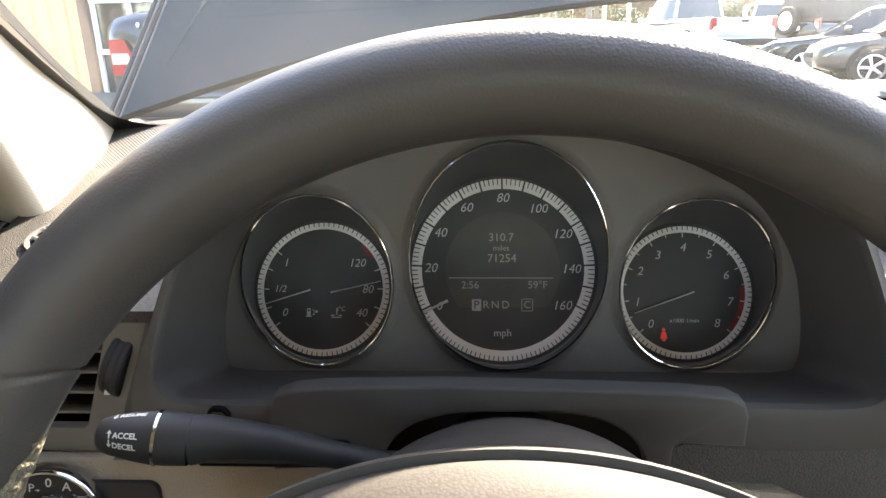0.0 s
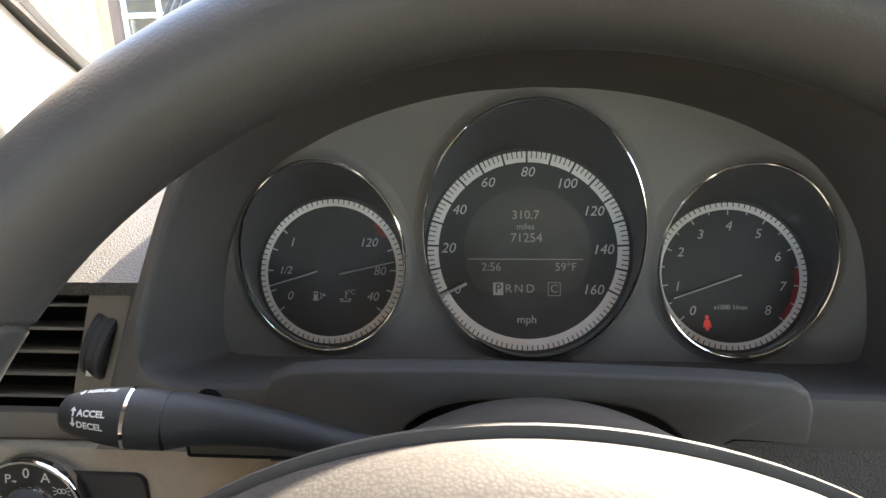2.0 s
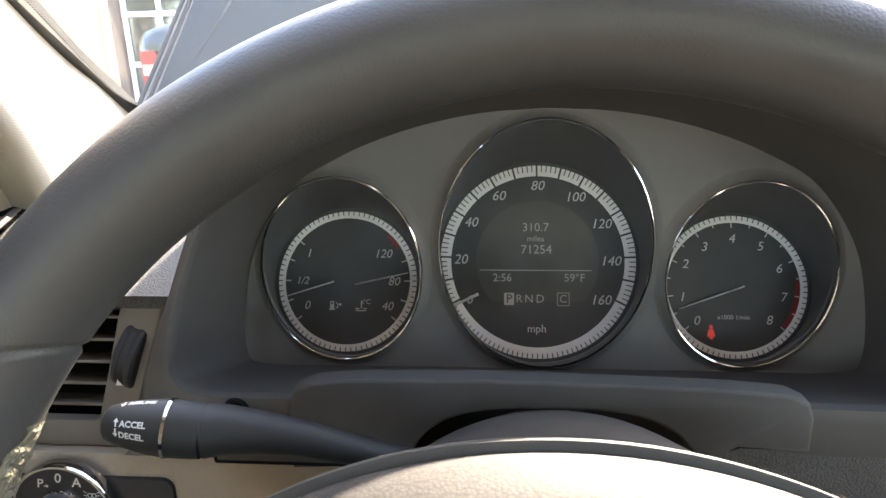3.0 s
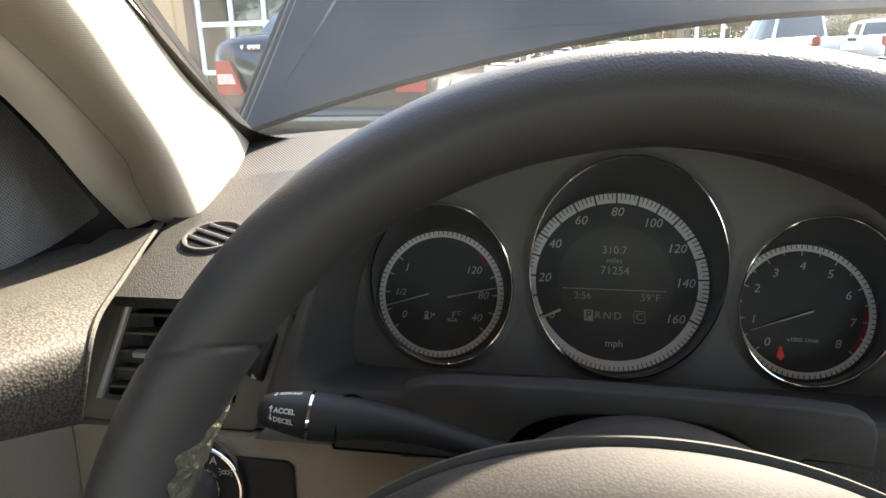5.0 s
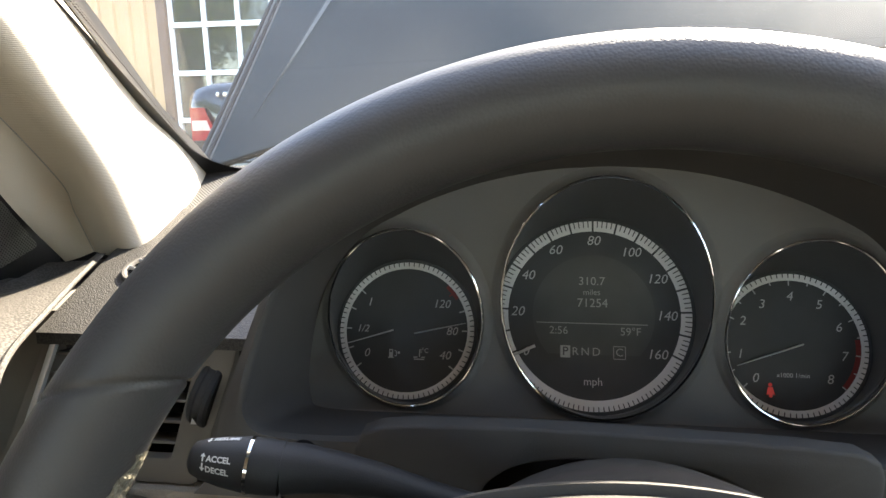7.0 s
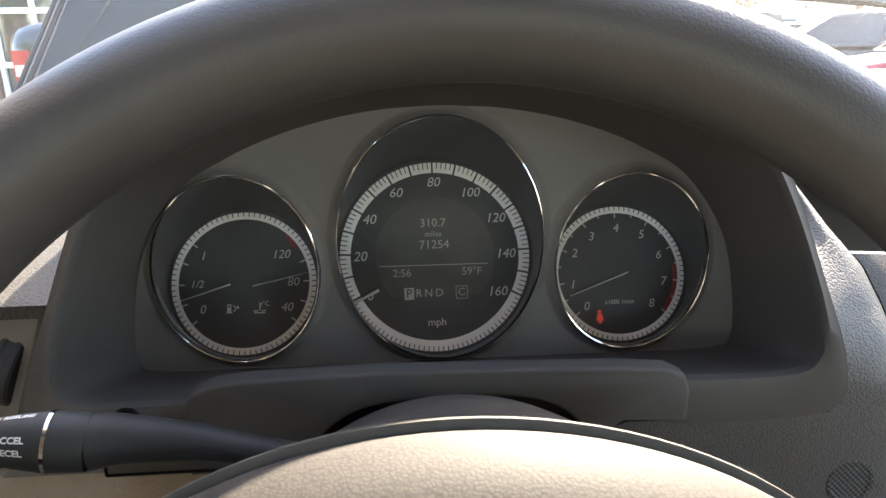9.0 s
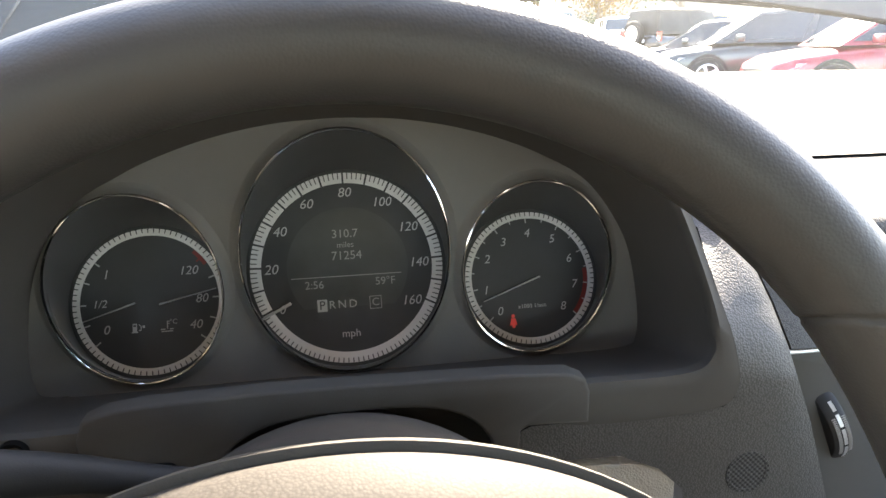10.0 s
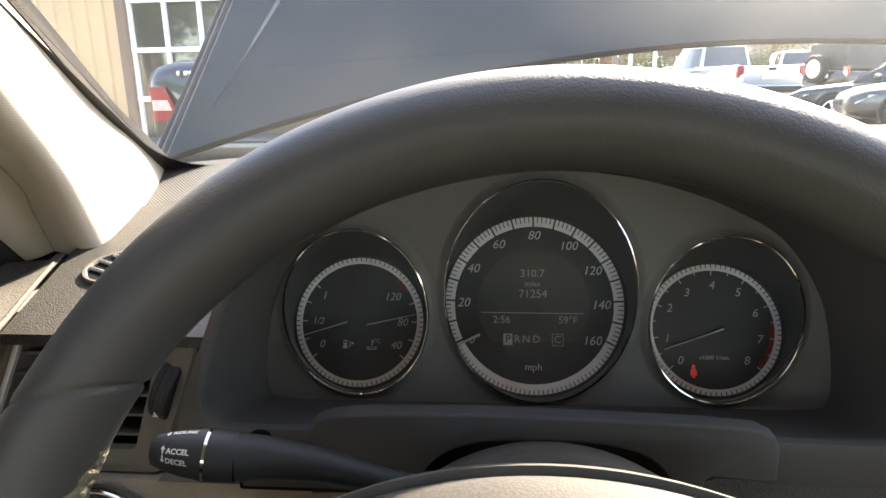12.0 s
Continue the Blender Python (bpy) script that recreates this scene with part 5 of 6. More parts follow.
YELLOWPAINT = material("yellow car paint", (0.62, 0.42, 0.04), 0.4, mottle=0.1, mottle_scale=5, coat=0.4)
CARGLASS = material("dark car window glass", (0.02, 0.024, 0.026), 0.06, mottle=0.2, mottle_scale=3, spec=0.8)
CLOTHWINDOW = material("dull plastic window", (0.03, 0.03, 0.03), 0.5, spec=0.3, mottle=0.3, mottle_scale=4)
BEAD = material("dull edge metal", (0.14, 0.14, 0.135), 0.45, metal=0.4, mottle=0.1, mottle_scale=30)
TYRE = material("black tyre rubber", (0.018, 0.018, 0.018), 0.85, grain=0.3, grain_scale=120, mottle=0.2, mottle_scale=8)
ALLOY = material("alloy wheel metal", (0.55, 0.55, 0.56), 0.35, metal=0.8, mottle=0.1, mottle_scale=12)
REDLAMP = material("red lamp lens", (0.26, 0.010, 0.014), 0.12, mottle=0.3, mottle_scale=30, coat=0.5)
SOFTTOP = material("dark cloth top", (0.045, 0.044, 0.042), 0.85, grain=0.3, grain_scale=90, mottle=0.2, mottle_scale=4)
LENS = material("pinkish clear lamp lens", (0.55, 0.36, 0.32), 0.15, mottle=0.3, mottle_scale=30, coat=0.4)
CLEARLAMP = material("clear lamp lens", (0.7, 0.7, 0.7), 0.12, metal=0.3, mottle=0.2, mottle_scale=30, coat=0.5)
SIDING = material("tan ribbed metal siding", (0.46, 0.295, 0.155), 0.55, grain=0.15, grain_scale=40, mottle=0.12, mottle_scale=1.5)
FRAMEWHITE = material("white window frame paint", (0.78, 0.77, 0.74), 0.5, mottle=0.08, mottle_scale=4)
PANE = material("dark shop window pane", (0.03, 0.035, 0.035), 0.04, mottle=0.2, mottle_scale=1, spec=0.9)
STUCCO = material("pale stucco wall", (0.34, 0.30, 0.24), 0.85, grain=0.4, grain_scale=50, mottle=0.15, mottle_scale=0.7)
BROWNWALL = material("brown painted wall", (0.13, 0.08, 0.06), 0.8, grain=0.3, grain_scale=30, mottle=0.2, mottle_scale=1.2)
ROOFING = material("grey roof sheet", (0.2, 0.19, 0.18), 0.8, mottle=0.2, mottle_scale=1)
BARK = material("pale grey bark", (0.22, 0.18, 0.14), 0.9, grain=0.8, grain_scale=25, mottle=0.3, mottle_scale=5)
LEAF = material("mid green leaves", (0.09, 0.12, 0.035), 0.6, mottle=0.45, mottle_scale=0.9, second=(0.05, 0.075, 0.025))
DRYLEAF = material("yellow-brown autumn leaves", (0.26, 0.17, 0.05), 0.65, mottle=0.4, mottle_scale=0.8)
GRASS = material("dry green verge grass", (0.16, 0.19, 0.05), 0.85, grain=0.8, grain_scale=30, mottle=0.4, mottle_scale=2)
LOTPAINT = material("worn white lot paint", (0.7, 0.69, 0.66), 0.8, mottle=0.25, mottle_scale=6)


def ground_z(x, y):
    """The lot rises gently ahead and to the left."""
    w = min(max((y - 2.0) / 3.0, 0.0), 1.0)
    reach = min(y, 70.0)
    return w * (0.019 * min(reach, 22.0) + 0.0035 * max(reach - 22.0, 0.0) + (-0.05 * max(x, -12.0) if x < 0 else -0.006 * min(x, 40.0)))


def build_ground():
    xs = [-600, -200, -60, -25, -12, -8, -6, -4.5, -3, -1.5, 0, 2, 4, 7, 10, 15, 25, 40, 80, 200, 600]
    ys = [-600, -150, -40, -10, -3, 0, 2, 3, 4, 5, 6, 7.5, 9, 11, 14, 18, 25, 40, 70, 150, 700]
    bm = bmesh.new()
    g = [[bm.verts.new((x, y, ground_z(x, y))) for y in ys] for x in xs]
    for i in range(len(xs) - 1):
        for j in range(len(ys) - 1):
            bm.faces.new((g[i][j], g[i + 1][j], g[i + 1][j + 1], g[i][j + 1]))
    solo("ground", bm, ASPHALT, "sun-bleached pale lot surface", "ground", kind="structure")


build_ground()


def build_bonnet():
    """The raised bonnet: its rear edge bows forward, and it slants up and away at about 45 degrees."""
    h = thing("raised_bonnet", (MID, 0.85, 1.0), "raised dark blue-grey car bonnet with creases", "car bonnet")
    half, mid = 0.795, MID + 0.02

    def at(u, v):
        q = 2 * u - 1
        rear = 0.170 * (1 - abs(q) ** 2.0)
        s = rear + (0.95 - 0.10 * q * q - rear) * v
        x = mid + q * (half - 0.15 * s + 0.05 * s * s)
        crown = 0.030 * (1 - q * q) * (1 - 0.35 * v)
        y, z = 0.808 + s * 0.69, 1.068 + s * 0.80
        return Vector((x, y - 0.3 * crown, z))
    bm = bmesh.new()
    skin(bm, at, 120, 28, 0.005, (0, 0.7, -0.7))
    part("panel", bm, HOODPAINT, h, "dark blue-grey painted panel", 50)
    # sharp pressed crease near each side, running out to a point at the rear
    for side in (-1, 1):
        rings = []
        for i in range(41):
            s = 0.07 + 0.79 * i / 40
            off = 0.777 - 0.36 * s + 0.10 * s * s
            q = side * off / (half - 0.15 * s + 0.05 * s * s)
            crown = 0.030 * (1 - q * q) * (1 - 0.35 * s / 1.1)
            o = Vector((mid + side * off, 0.808 + s * 0.69 - 0.3 * crown, 1.068 + s * 0.80))
            k = min(1.0, i / 10 + 0.03)
            out, up = Vector((side, 0, 0)), Vector((0, -0.757, 0.653))
            rings.append([o - out * 0.0050 * k - up * 0.002, o - out * 0.0008 * k + up * 0.0048 * k, o + out * 0.0010 * k + up * 0.0048 * k, o + out * 0.0040 * k - up * 0.002])
        bm = bmesh.new()
        loft(bm, rings, True, True)
        part("crease", bm, GLOSSPAINT, h, "sharp pressed crease", 25)
    # rubber and bright beads side by side along the edge, and the folded flange behind them
    for off, r, mat, look_of in ((0.0030, 0.0013, BEAD, "dull metal side edge"), (0.0075, 0.0028, BLACK, "dark rubber bead along the side"), (0.0128, 0.0015, BEAD, "dull metal side edge"), (0.0180, 0.0030, BLACK, "dark rubber bead along the side")):
        bm = bmesh.new()
        tube(bm, [at(0.0, i / 20) + Vector((-off, 0.001, -0.002)) for i in range(21)], r, 8)
        part("edge_bead", bm, mat, h, look_of)
    bm = bmesh.new()
    skin(bm, lambda u, v: at(0.0, u) + Vector((0.004 - 0.024 * v, 0.006, -0.006)), 16, 2)
    part("side_flange", bm, BLACKPAINT, h, "dark folded side flange")
    bm = bmesh.new()
    tube(bm, [at(i / 60, 0.0) + Vector((0, 0.0, -0.003)) for i in range(61)], 0.0036, 8)
    part("rear_seal", bm, DEEP, h, "black rubber rear seal")
    # front wing and scuttle below the glass
    bm = bmesh.new()
    skin(bm, lambda u, v: Vector((-0.42 + 1.56 * u, glass_foot(-0.42 + 1.56 * u) + 0.02 + 0.10 * v, 1.062 - 0.03 * v + 0.02 * math.sin(math.pi * u))), 30, 4, 0.02)
    solo("scuttle_panel", bm, BLACK, "black plastic scuttle panel below the glass", "scuttle panel")
    w = thing("wiper", (0.4, 0.66, 1.06), "black windscreen wiper arm resting low", "wiper")
    bm = bmesh.new()
    tube(bm, [(0.26, 0.640, 1.092), (0.40, 0.645, 1.100), (0.53, 0.640, 1.096), (0.60, 0.645, 1.076)], [0.003, 0.004, 0.006, 0.009], 8)
    part("arm", bm, BLACK, w, "black wiper arm")
    bm = bmesh.new()
    tube(bm, [(0.20 + 0.45 * i / 12, 0.632 - 0.03 * (i / 12 - 0.5) ** 2, 1.092 + 0.001 * math.sin(i / 3)) for i in range(13)], 0.0035, 6)
    part("blade", bm, BLACK, w, "thin rubber blade")


build_bonnet()


# -- vehicles --
def ring_section(hw, z0, z1, x, n=20, ex=4.0):
    cz, hz = (z0 + z1) / 2, (z1 - z0) / 2
    out = []
    for i in range(n):
        a = 2 * math.pi * i / n + math.pi / n
        c, s = math.cos(a), math.sin(a)
        out.append(Vector((x, hw * math.copysign(abs(c) ** (2 / ex), c), cz + hz * math.copysign(abs(s) ** (2 / ex), s))))
    return out


def vehicle(name, at, heading, paint, label, category, kind="sedan", group="", lamps=True, rim_dark=False):
    """A parked vehicle, its nose along its own +x, its middle at its own origin, turned by heading degrees."""
    sizes = {"sedan": (4.58, 0.885, 1.45), "hatch": (4.25, 0.88, 1.50), "suv": (4.6, 0.92, 1.72), "pickup": (5.3, 0.93, 1.76), "jeep": (4.2, 0.9, 1.78)}
    L, W, Hh = sizes[kind]
    v = thing(name, (0, 0, 0), label, category, group)
    tall = kind in ("suv", "pickup", "jeep")
    base, belt = (0.36, 1.05) if tall else (0.22, 0.92)
    hood = belt - (0.02 if tall else 0.04)
    tail = belt + (0.15 if kind in ("sedan",) else 0.0)
    # lower body
    st = [(-L / 2, 0.90, base + 0.20, tail - 0.12), (-L / 2 + 0.06, 0.96, base + 0.08, tail - 0.03), (-L / 2 + 0.25, 0.985, base, tail), (-L * 0.28, 1.0, base - 0.02, tail), (-L * 0.05, 1.0, base - 0.03, belt + 0.01),
          (L * 0.18, 1.0, base - 0.02, belt), (L * 0.30, 0.985, base, hood - 0.02), (L / 2 - 0.30, 0.95, base + 0.02, hood - 0.10), (L / 2 - 0.07, 0.86, base + 0.08, hood - 0.20), (L / 2, 0.72, base + 0.16, hood - 0.32)]
    bm = bmesh.new()
    loft(bm, [ring_section(W * w, z0, z1, x, 28, 7.0 if kind == "sedan" else 4.5) for x, w, z0, z1 in st], True, True)
    body = part("body", bm, paint, v, "painted body", 50)
    # cabin
    spans = {"sedan": (-L * 0.435, -L * 0.26, L * 0.04, L * 0.235), "hatch": (-L * 0.47, -L * 0.36, L * 0.06, L * 0.28), "suv": (-L * 0.485, -L * 0.45, L * 0.06, L * 0.23),
             "pickup": (-L * 0.10, -L * 0.075, L * 0.13, L * 0.25), "jeep": (-L * 0.48, -L * 0.46, L * 0.08, L * 0.17)}
    x0, x1, x2, x3 = spans[kind]
    zb, zr = belt - 0.02, Hh
    wb, wr = W * 0.93, W * 0.74

    def cab(t, grow=0.0):
        """The outline of the cabin at share t of its height."""
        a, b = x0 + (x1 - x0) * t, x3 + (x2 - x3) * t
        w = wb + (wr - wb) * t + grow
        z = zb + (zr - zb) * t
        bow = 0.05
        return [Vector(p) for p in ((a, -w * 0.9, z), (a - bow * 0.6, 0, z), (a, w * 0.9, z), ((a * 3 + b) / 4, w, z), ((a + b) / 2, w * 1.01, z), ((a + 3 * b) / 4, w, z), (b, w * 0.9, z), (b + bow, 0, z), (b, -w * 0.9, z), ((a + 3 * b) / 4, -w, z), ((a + b) / 2, -w * 1.01, z), ((a * 3 + b) / 4, -w, z))]
    bm = bmesh.new()
    top = [p + Vector((0, 0, 0.0)) for p in cab(0.93)]
    cap = [Vector((p.x * 0.97 + (x1 + x2) / 2 * 0.03, p.y * 0.90, zr - 0.015)) for p in cab(1.0)]
    cap2 = [Vector((p.x * 0.8 + (x1 + x2) / 2 * 0.2, p.y * 0.6, zr + 0.012)) for p in cab(1.0)]
    loft(bm, [cab(0.0), cab(0.5), top, cap, cap2], True, True)
    part("cabin", bm, paint if kind != "jeep" else SOFTTOP, v, "painted roof and pillars" if kind != "jeep" else "dark grey cloth soft top", 50)

    spans_of = [(2, 3), (3, 4), (4, 5), (5, 6), (8, 9), (9, 10), (10, 11), (11, 12)] if kind == "suv" else [(2, 4), (4, 6), (8, 10), (10, 12)]
    for i, j in spans_of:
        bm = bmesh.new()
        s = Vector((0, 0.006 if i < 7 else -0.006, 0.002))

        def fn(u, w, i=i, j=j, s=s):
            q = cab(0.10 + 0.74 * w)
            k = i + (j - i) * (0.05 + 0.90 * u)
            a = min(int(k), j - 1)
            return q[a % 12].lerp(q[(a + 1) % 12], k - a) + s
        skin(bm, fn, 6, 4, 0.004, -s)
        part("side_window", bm, CARGLASS if kind != "jeep" else CLOTHWINDOW, v, "dark side glass" if kind != "jeep" else "dull dark plastic window")
    for pair, s, nm in (((0, 1, 2), Vector((-0.008, 0, 0.004)), "rear_window"), ((6, 7, 8), Vector((0.008, 0, 0.004)), "front_window")):
        bm = bmesh.new()

        def fn(u, w, pair=pair, s=s):
            t = 0.07 + 0.80 * w
            q = cab(t)
            k = 0.06 + 0.88 * u
            p = q[pair[0]].lerp(q[pair[1]], k * 2) if k < 0.5 else q[pair[1]].lerp(q[pair[2]], k * 2 - 1)
            return p + s
        skin(bm, fn, 8, 4, 0.004, -s)
        part(nm, bm, CARGLASS if kind != "jeep" else CLOTHWINDOW, v, "dark screen glass" if kind != "jeep" else "dull dark plastic window")
    # wheels
    wr_ = 0.39 if tall else 0.325
    for sx in (-L * 0.295, L * 0.30):
        for sy in (-1, 1):
            mw = Matrix.Translation((sx, sy * (W - 0.10), wr_)) @ Matrix.Rotation(radians(-90 * sy), 4, "X")
            bm = bmesh.new()
            lathe(bm, Matrix.Translation((sx, sy * (W - 0.055), wr_ + 0.02)) @ Matrix.Rotation(radians(-90 * sy), 4, "X"), [(wr_ + 0.055, 0.0), (wr_ + 0.050, 0.058), (wr_ - 0.02, 0.056)], 28)
            part("wheel_arch", bm, TYRE, v, "dark wheel arch")
            bm = bmesh.new()
            lathe(bm, mw, [(wr_ * 0.62, 0.0), (wr_ * 0.96, 0.0), (wr_, 0.03), (wr_, 0.13), (wr_ * 0.95, 0.165), (wr_ * 0.70, 0.170), (wr_ * 0.66, 0.15)], 28)
            ty = part("wheel", bm, TYRE, v, "black tyre")
            bm = bmesh.new()
            lathe(bm, mw, [(wr_ * 0.68, 0.165), (wr_ * 0.62, 0.168), (wr_ * 0.58, 0.13)], 28)
            for k in range(5):
                a = 2 * math.pi * k / 5
                box(bm, mw @ Vector((wr_ * 0.33 * math.cos(a), wr_ * 0.33 * math.sin(a), 0.145)), (wr_ * 0.58, wr_ * 0.15, 0.03), 0.004, mw.to_3x3().to_4x4() @ Matrix.Rotation(a, 4, "Z"))
            lathe(bm, mw, [(wr_ * 0.14, 0.15), (wr_ * 0.12, 0.172), (0.001, 0.174)], 14)
            part("rim", bm, ALLOY if not rim_dark else TYRE, ty, "alloy rim")
            # dark disc stands in for the shade behind the spokes
            bm = bmesh.new()
            lathe(bm, mw, [(wr_ * 0.64, 0.10), (0.001, 0.10)], 20)
            part("brake_shade", bm, TYRE, ty, "dark disc for the shade behind the spokes")
    # lamps, bumpers, plates as bars
    for sy in (-1, 1):
        bm = bmesh.new()
        zl = tail - 0.32 if not tall else 0.98
        if kind == "sedan":
            pts = [(-L / 2 + 0.010, 0.93, zl + 0.115), (-L / 2 - 0.004, 0.79, zl + 0.115), (-L / 2 - 0.012, 0.67, zl - 0.13), (-L / 2 + 0.012, 0.93, zl - 0.13)]
            lo = [Vector((x + 0.05, sy * W * y, z)) for x, y, z in pts]
            hi = [Vector((x - 0.012, sy * W * y * 0.99, z)) for x, y, z in pts]
        else:
            lo = [Vector((-L / 2 + 0.10, sy * W * y, zl + z)) for y, z in ((0.96, 0.14), (0.80, 0.14), (0.80, -0.16), (0.96, -0.16))]
            hi = [Vector((-L / 2 + 0.015, sy * W * y, zl + z)) for y, z in ((0.97, 0.13), (0.80, 0.13), (0.80, -0.15), (0.96, -0.15))]
        loft(bm, [lo, hi], True, True)
        lamp = part("tail_lamp", bm, REDLAMP, v, "red tail lamp")
        if kind == "sedan":
            bm = bmesh.new()
            pts = [(0.90, 0.02), (0.765, 0.02), (0.735, -0.055), (0.90, -0.055)]
            loft(bm, [[Vector((-L / 2 + 0.03, sy * W * y, zl + z)) for y, z in pts], [Vector((-L / 2 - 0.020, sy * W * y, zl + z)) for y, z in pts]], True, True)
            part("reversing_lens", bm, LENS, lamp, "clear reversing lens")
        bm = bmesh.new()
        zf = hood - 0.28
        pts = [(L / 2 - 0.42, 0.965, zf + 0.06), (L / 2 - 0.16, 0.80, zf + 0.05), (L / 2 - 0.07, 0.62, zf - 0.03), (L / 2 - 0.16, 0.88, zf - 0.09)]
        loft(bm, [[Vector((x - 0.06, sy * W * (y - 0.03), z)) for x, y, z in pts], [Vector((x + 0.02, sy * W * (y + 0.015), z)) for x, y, z in pts]], True, True)
        part("head_lamp", bm, CLEARLAMP, v, "clear head lamp")
        bm = bmesh.new()
        box(bm, (x3 - 0.42, sy * (W + 0.09), belt + 0.07), (0.14, 0.20, 0.13), 0.03)
        part("door_mirror", bm, paint, v, "painted door mirror")
    bm = bmesh.new()
    box(bm, (-L / 2 - 0.01, 0, base + 0.19), (0.14, W * 1.78, 0.20), 0.05)
    part("rear_bumper", bm, paint, v, "painted rear bumper")
    bm = bmesh.new()
    box(bm, (-L / 2 - 0.078, 0, base + 0.24), (0.012, W * 1.5, 0.016), 0.004)
    part("bumper_strip", bm, TYRE, v, "dark bumper strip")
    bm = bmesh.new()
    box(bm, (-L / 2 - 0.03, 0, tail - 0.20), (0.05, 0.52, 0.115), 0.006)
    part("plate", bm, FRAMEWHITE, v, "pale number plate")
    bm = bmesh.new()
    box(bm, (L / 2 - 0.05, 0, base + 0.30), (0.12, W * 1.0, 0.12), 0.03)
    part("grille", bm, TYRE, v, "dark front grille")
    if kind == "sedan":
        for k, (wd, y) in enumerate(((0.022, 0.64), (0.030, 0.575), (0.030, 0.535), (0.030, 0.495))):
            bm = bmesh.new()
            box(bm, (-L / 2 + 0.0, W * y, tail - 0.11), (0.07, wd, 0.035), 0.004)
            part("badge_bar", bm, CHROME, v, "small chrome badge bar")
    if kind == "pickup":
        for sy in (-1, 1):
            bm = bmesh.new()
            box(bm, (-L * 0.29, sy * (W - 0.06), belt + 0.03), (L * 0.40, 0.10, 0.10), 0.02)
            part("bed_rail", bm, paint, v, "painted bed side")
        bm = bmesh.new()
        box(bm, (-L / 2 + 0.02, 0, belt - 0.17), (0.07, W * 1.58, 0.44), 0.02)
        tg = part("tailgate", bm, paint, v, "painted tailgate")
        bm = bmesh.new()
        box(bm, (-L / 2 - 0.018, 0, belt - 0.02), (0.02, 0.2, 0.06), 0.005)
        part("handle", bm, TYRE, tg, "dark tailgate handle")
        bm = bmesh.new()
        box(bm, (-L / 2 - 0.08, 0, base + 0.17), (0.16, W * 1.8, 0.16), 0.03)
        part("step_bumper", bm, TYRE, v, "dark step bumper")
    if kind == "jeep":
        mw = Matrix.Translation((-L / 2 - 0.02, 0.1, 1.05)) @ Matrix.Rotation(radians(-90), 4, "Y")
        bm = bmesh.new()
        lathe(bm, mw, [(0.10, 0.0), (0.37, 0.0), (0.39, 0.05), (0.39, 0.16), (0.36, 0.20), (0.26, 0.20), (0.24, 0.17)], 28)
        sp = part("spare_wheel", bm, TYRE, v, "black spare tyre")
        bm = bmesh.new()
        lathe(bm, mw, [(0.26, 0.19), (0.10, 0.18), (0.001, 0.19)], 24)
        part("rim", bm, ALLOY, sp, "alloy rim")
    v.matrix_world = pose(at[0], at[1], ground_z(at[0], at[1]) + (at[2] if len(at) > 2 else 0), 0, 0, heading)
    return v


vehicle("sedan", (-1.76, 4.75 + 2.29, 0.085), 90, BLACKPAINT, "black sedan parked with its tail to the bonnet", "car", "sedan")
vehicle("pickup_truck", (6.22, 19.9), 102, SILVERPAINT, "silver pickup truck parked with a white roof", "pickup truck", "pickup")
vehicle("sport_utility_car", (11.2, 27.0), 77, WHITEPAINT, "white sport utility car parked behind a pickup", "car", "suv")
vehicle("off_road_car", (11.1, 20.6), 20, BLACKPAINT, "black off-road car with dark cloth top and spare wheel", "car", "jeep")
vehicle("sedan", (8.72, 15.0, -0.1), 156, BLACKPAINT, "black sedan parked in the row of cars", "car", "sedan", "cars in the lot")
vehicle("hatchback", (8.3, 12.2), 162, DARKPAINT, "dark grey hatchback parked in the row of cars", "car", "hatch", "cars in the lot")
vehicle("hatchback", (8.6, 9.4), 166, REDPAINT, "red hatchback parked in the row of cars", "car", "hatch", "cars in the lot")
vehicle("sport_utility_car", (13.1, 25.2), 100, YELLOWPAINT, "yellow sport utility car parked behind the row of cars", "car", "suv")
vehicle("sedan", (3.4, 44.0), 165, REDPAINT, "red sedan far across the lot", "car", "sedan", "cars across the lot")
vehicle("sedan", (6.4, 45.5), 170, WHITEPAINT, "white sedan far across the lot", "car", "sedan", "cars across the lot")
vehicle("sedan", (-0.4, 41.5), 100, BLACKPAINT, "black sedan far across the lot", "car", "sedan", "cars across the lot")
vehicle("hatchback", (-3.4, 42.5), 96, SILVERPAINT, "silver hatchback far across the lot", "car", "hatch", "cars across the lot")


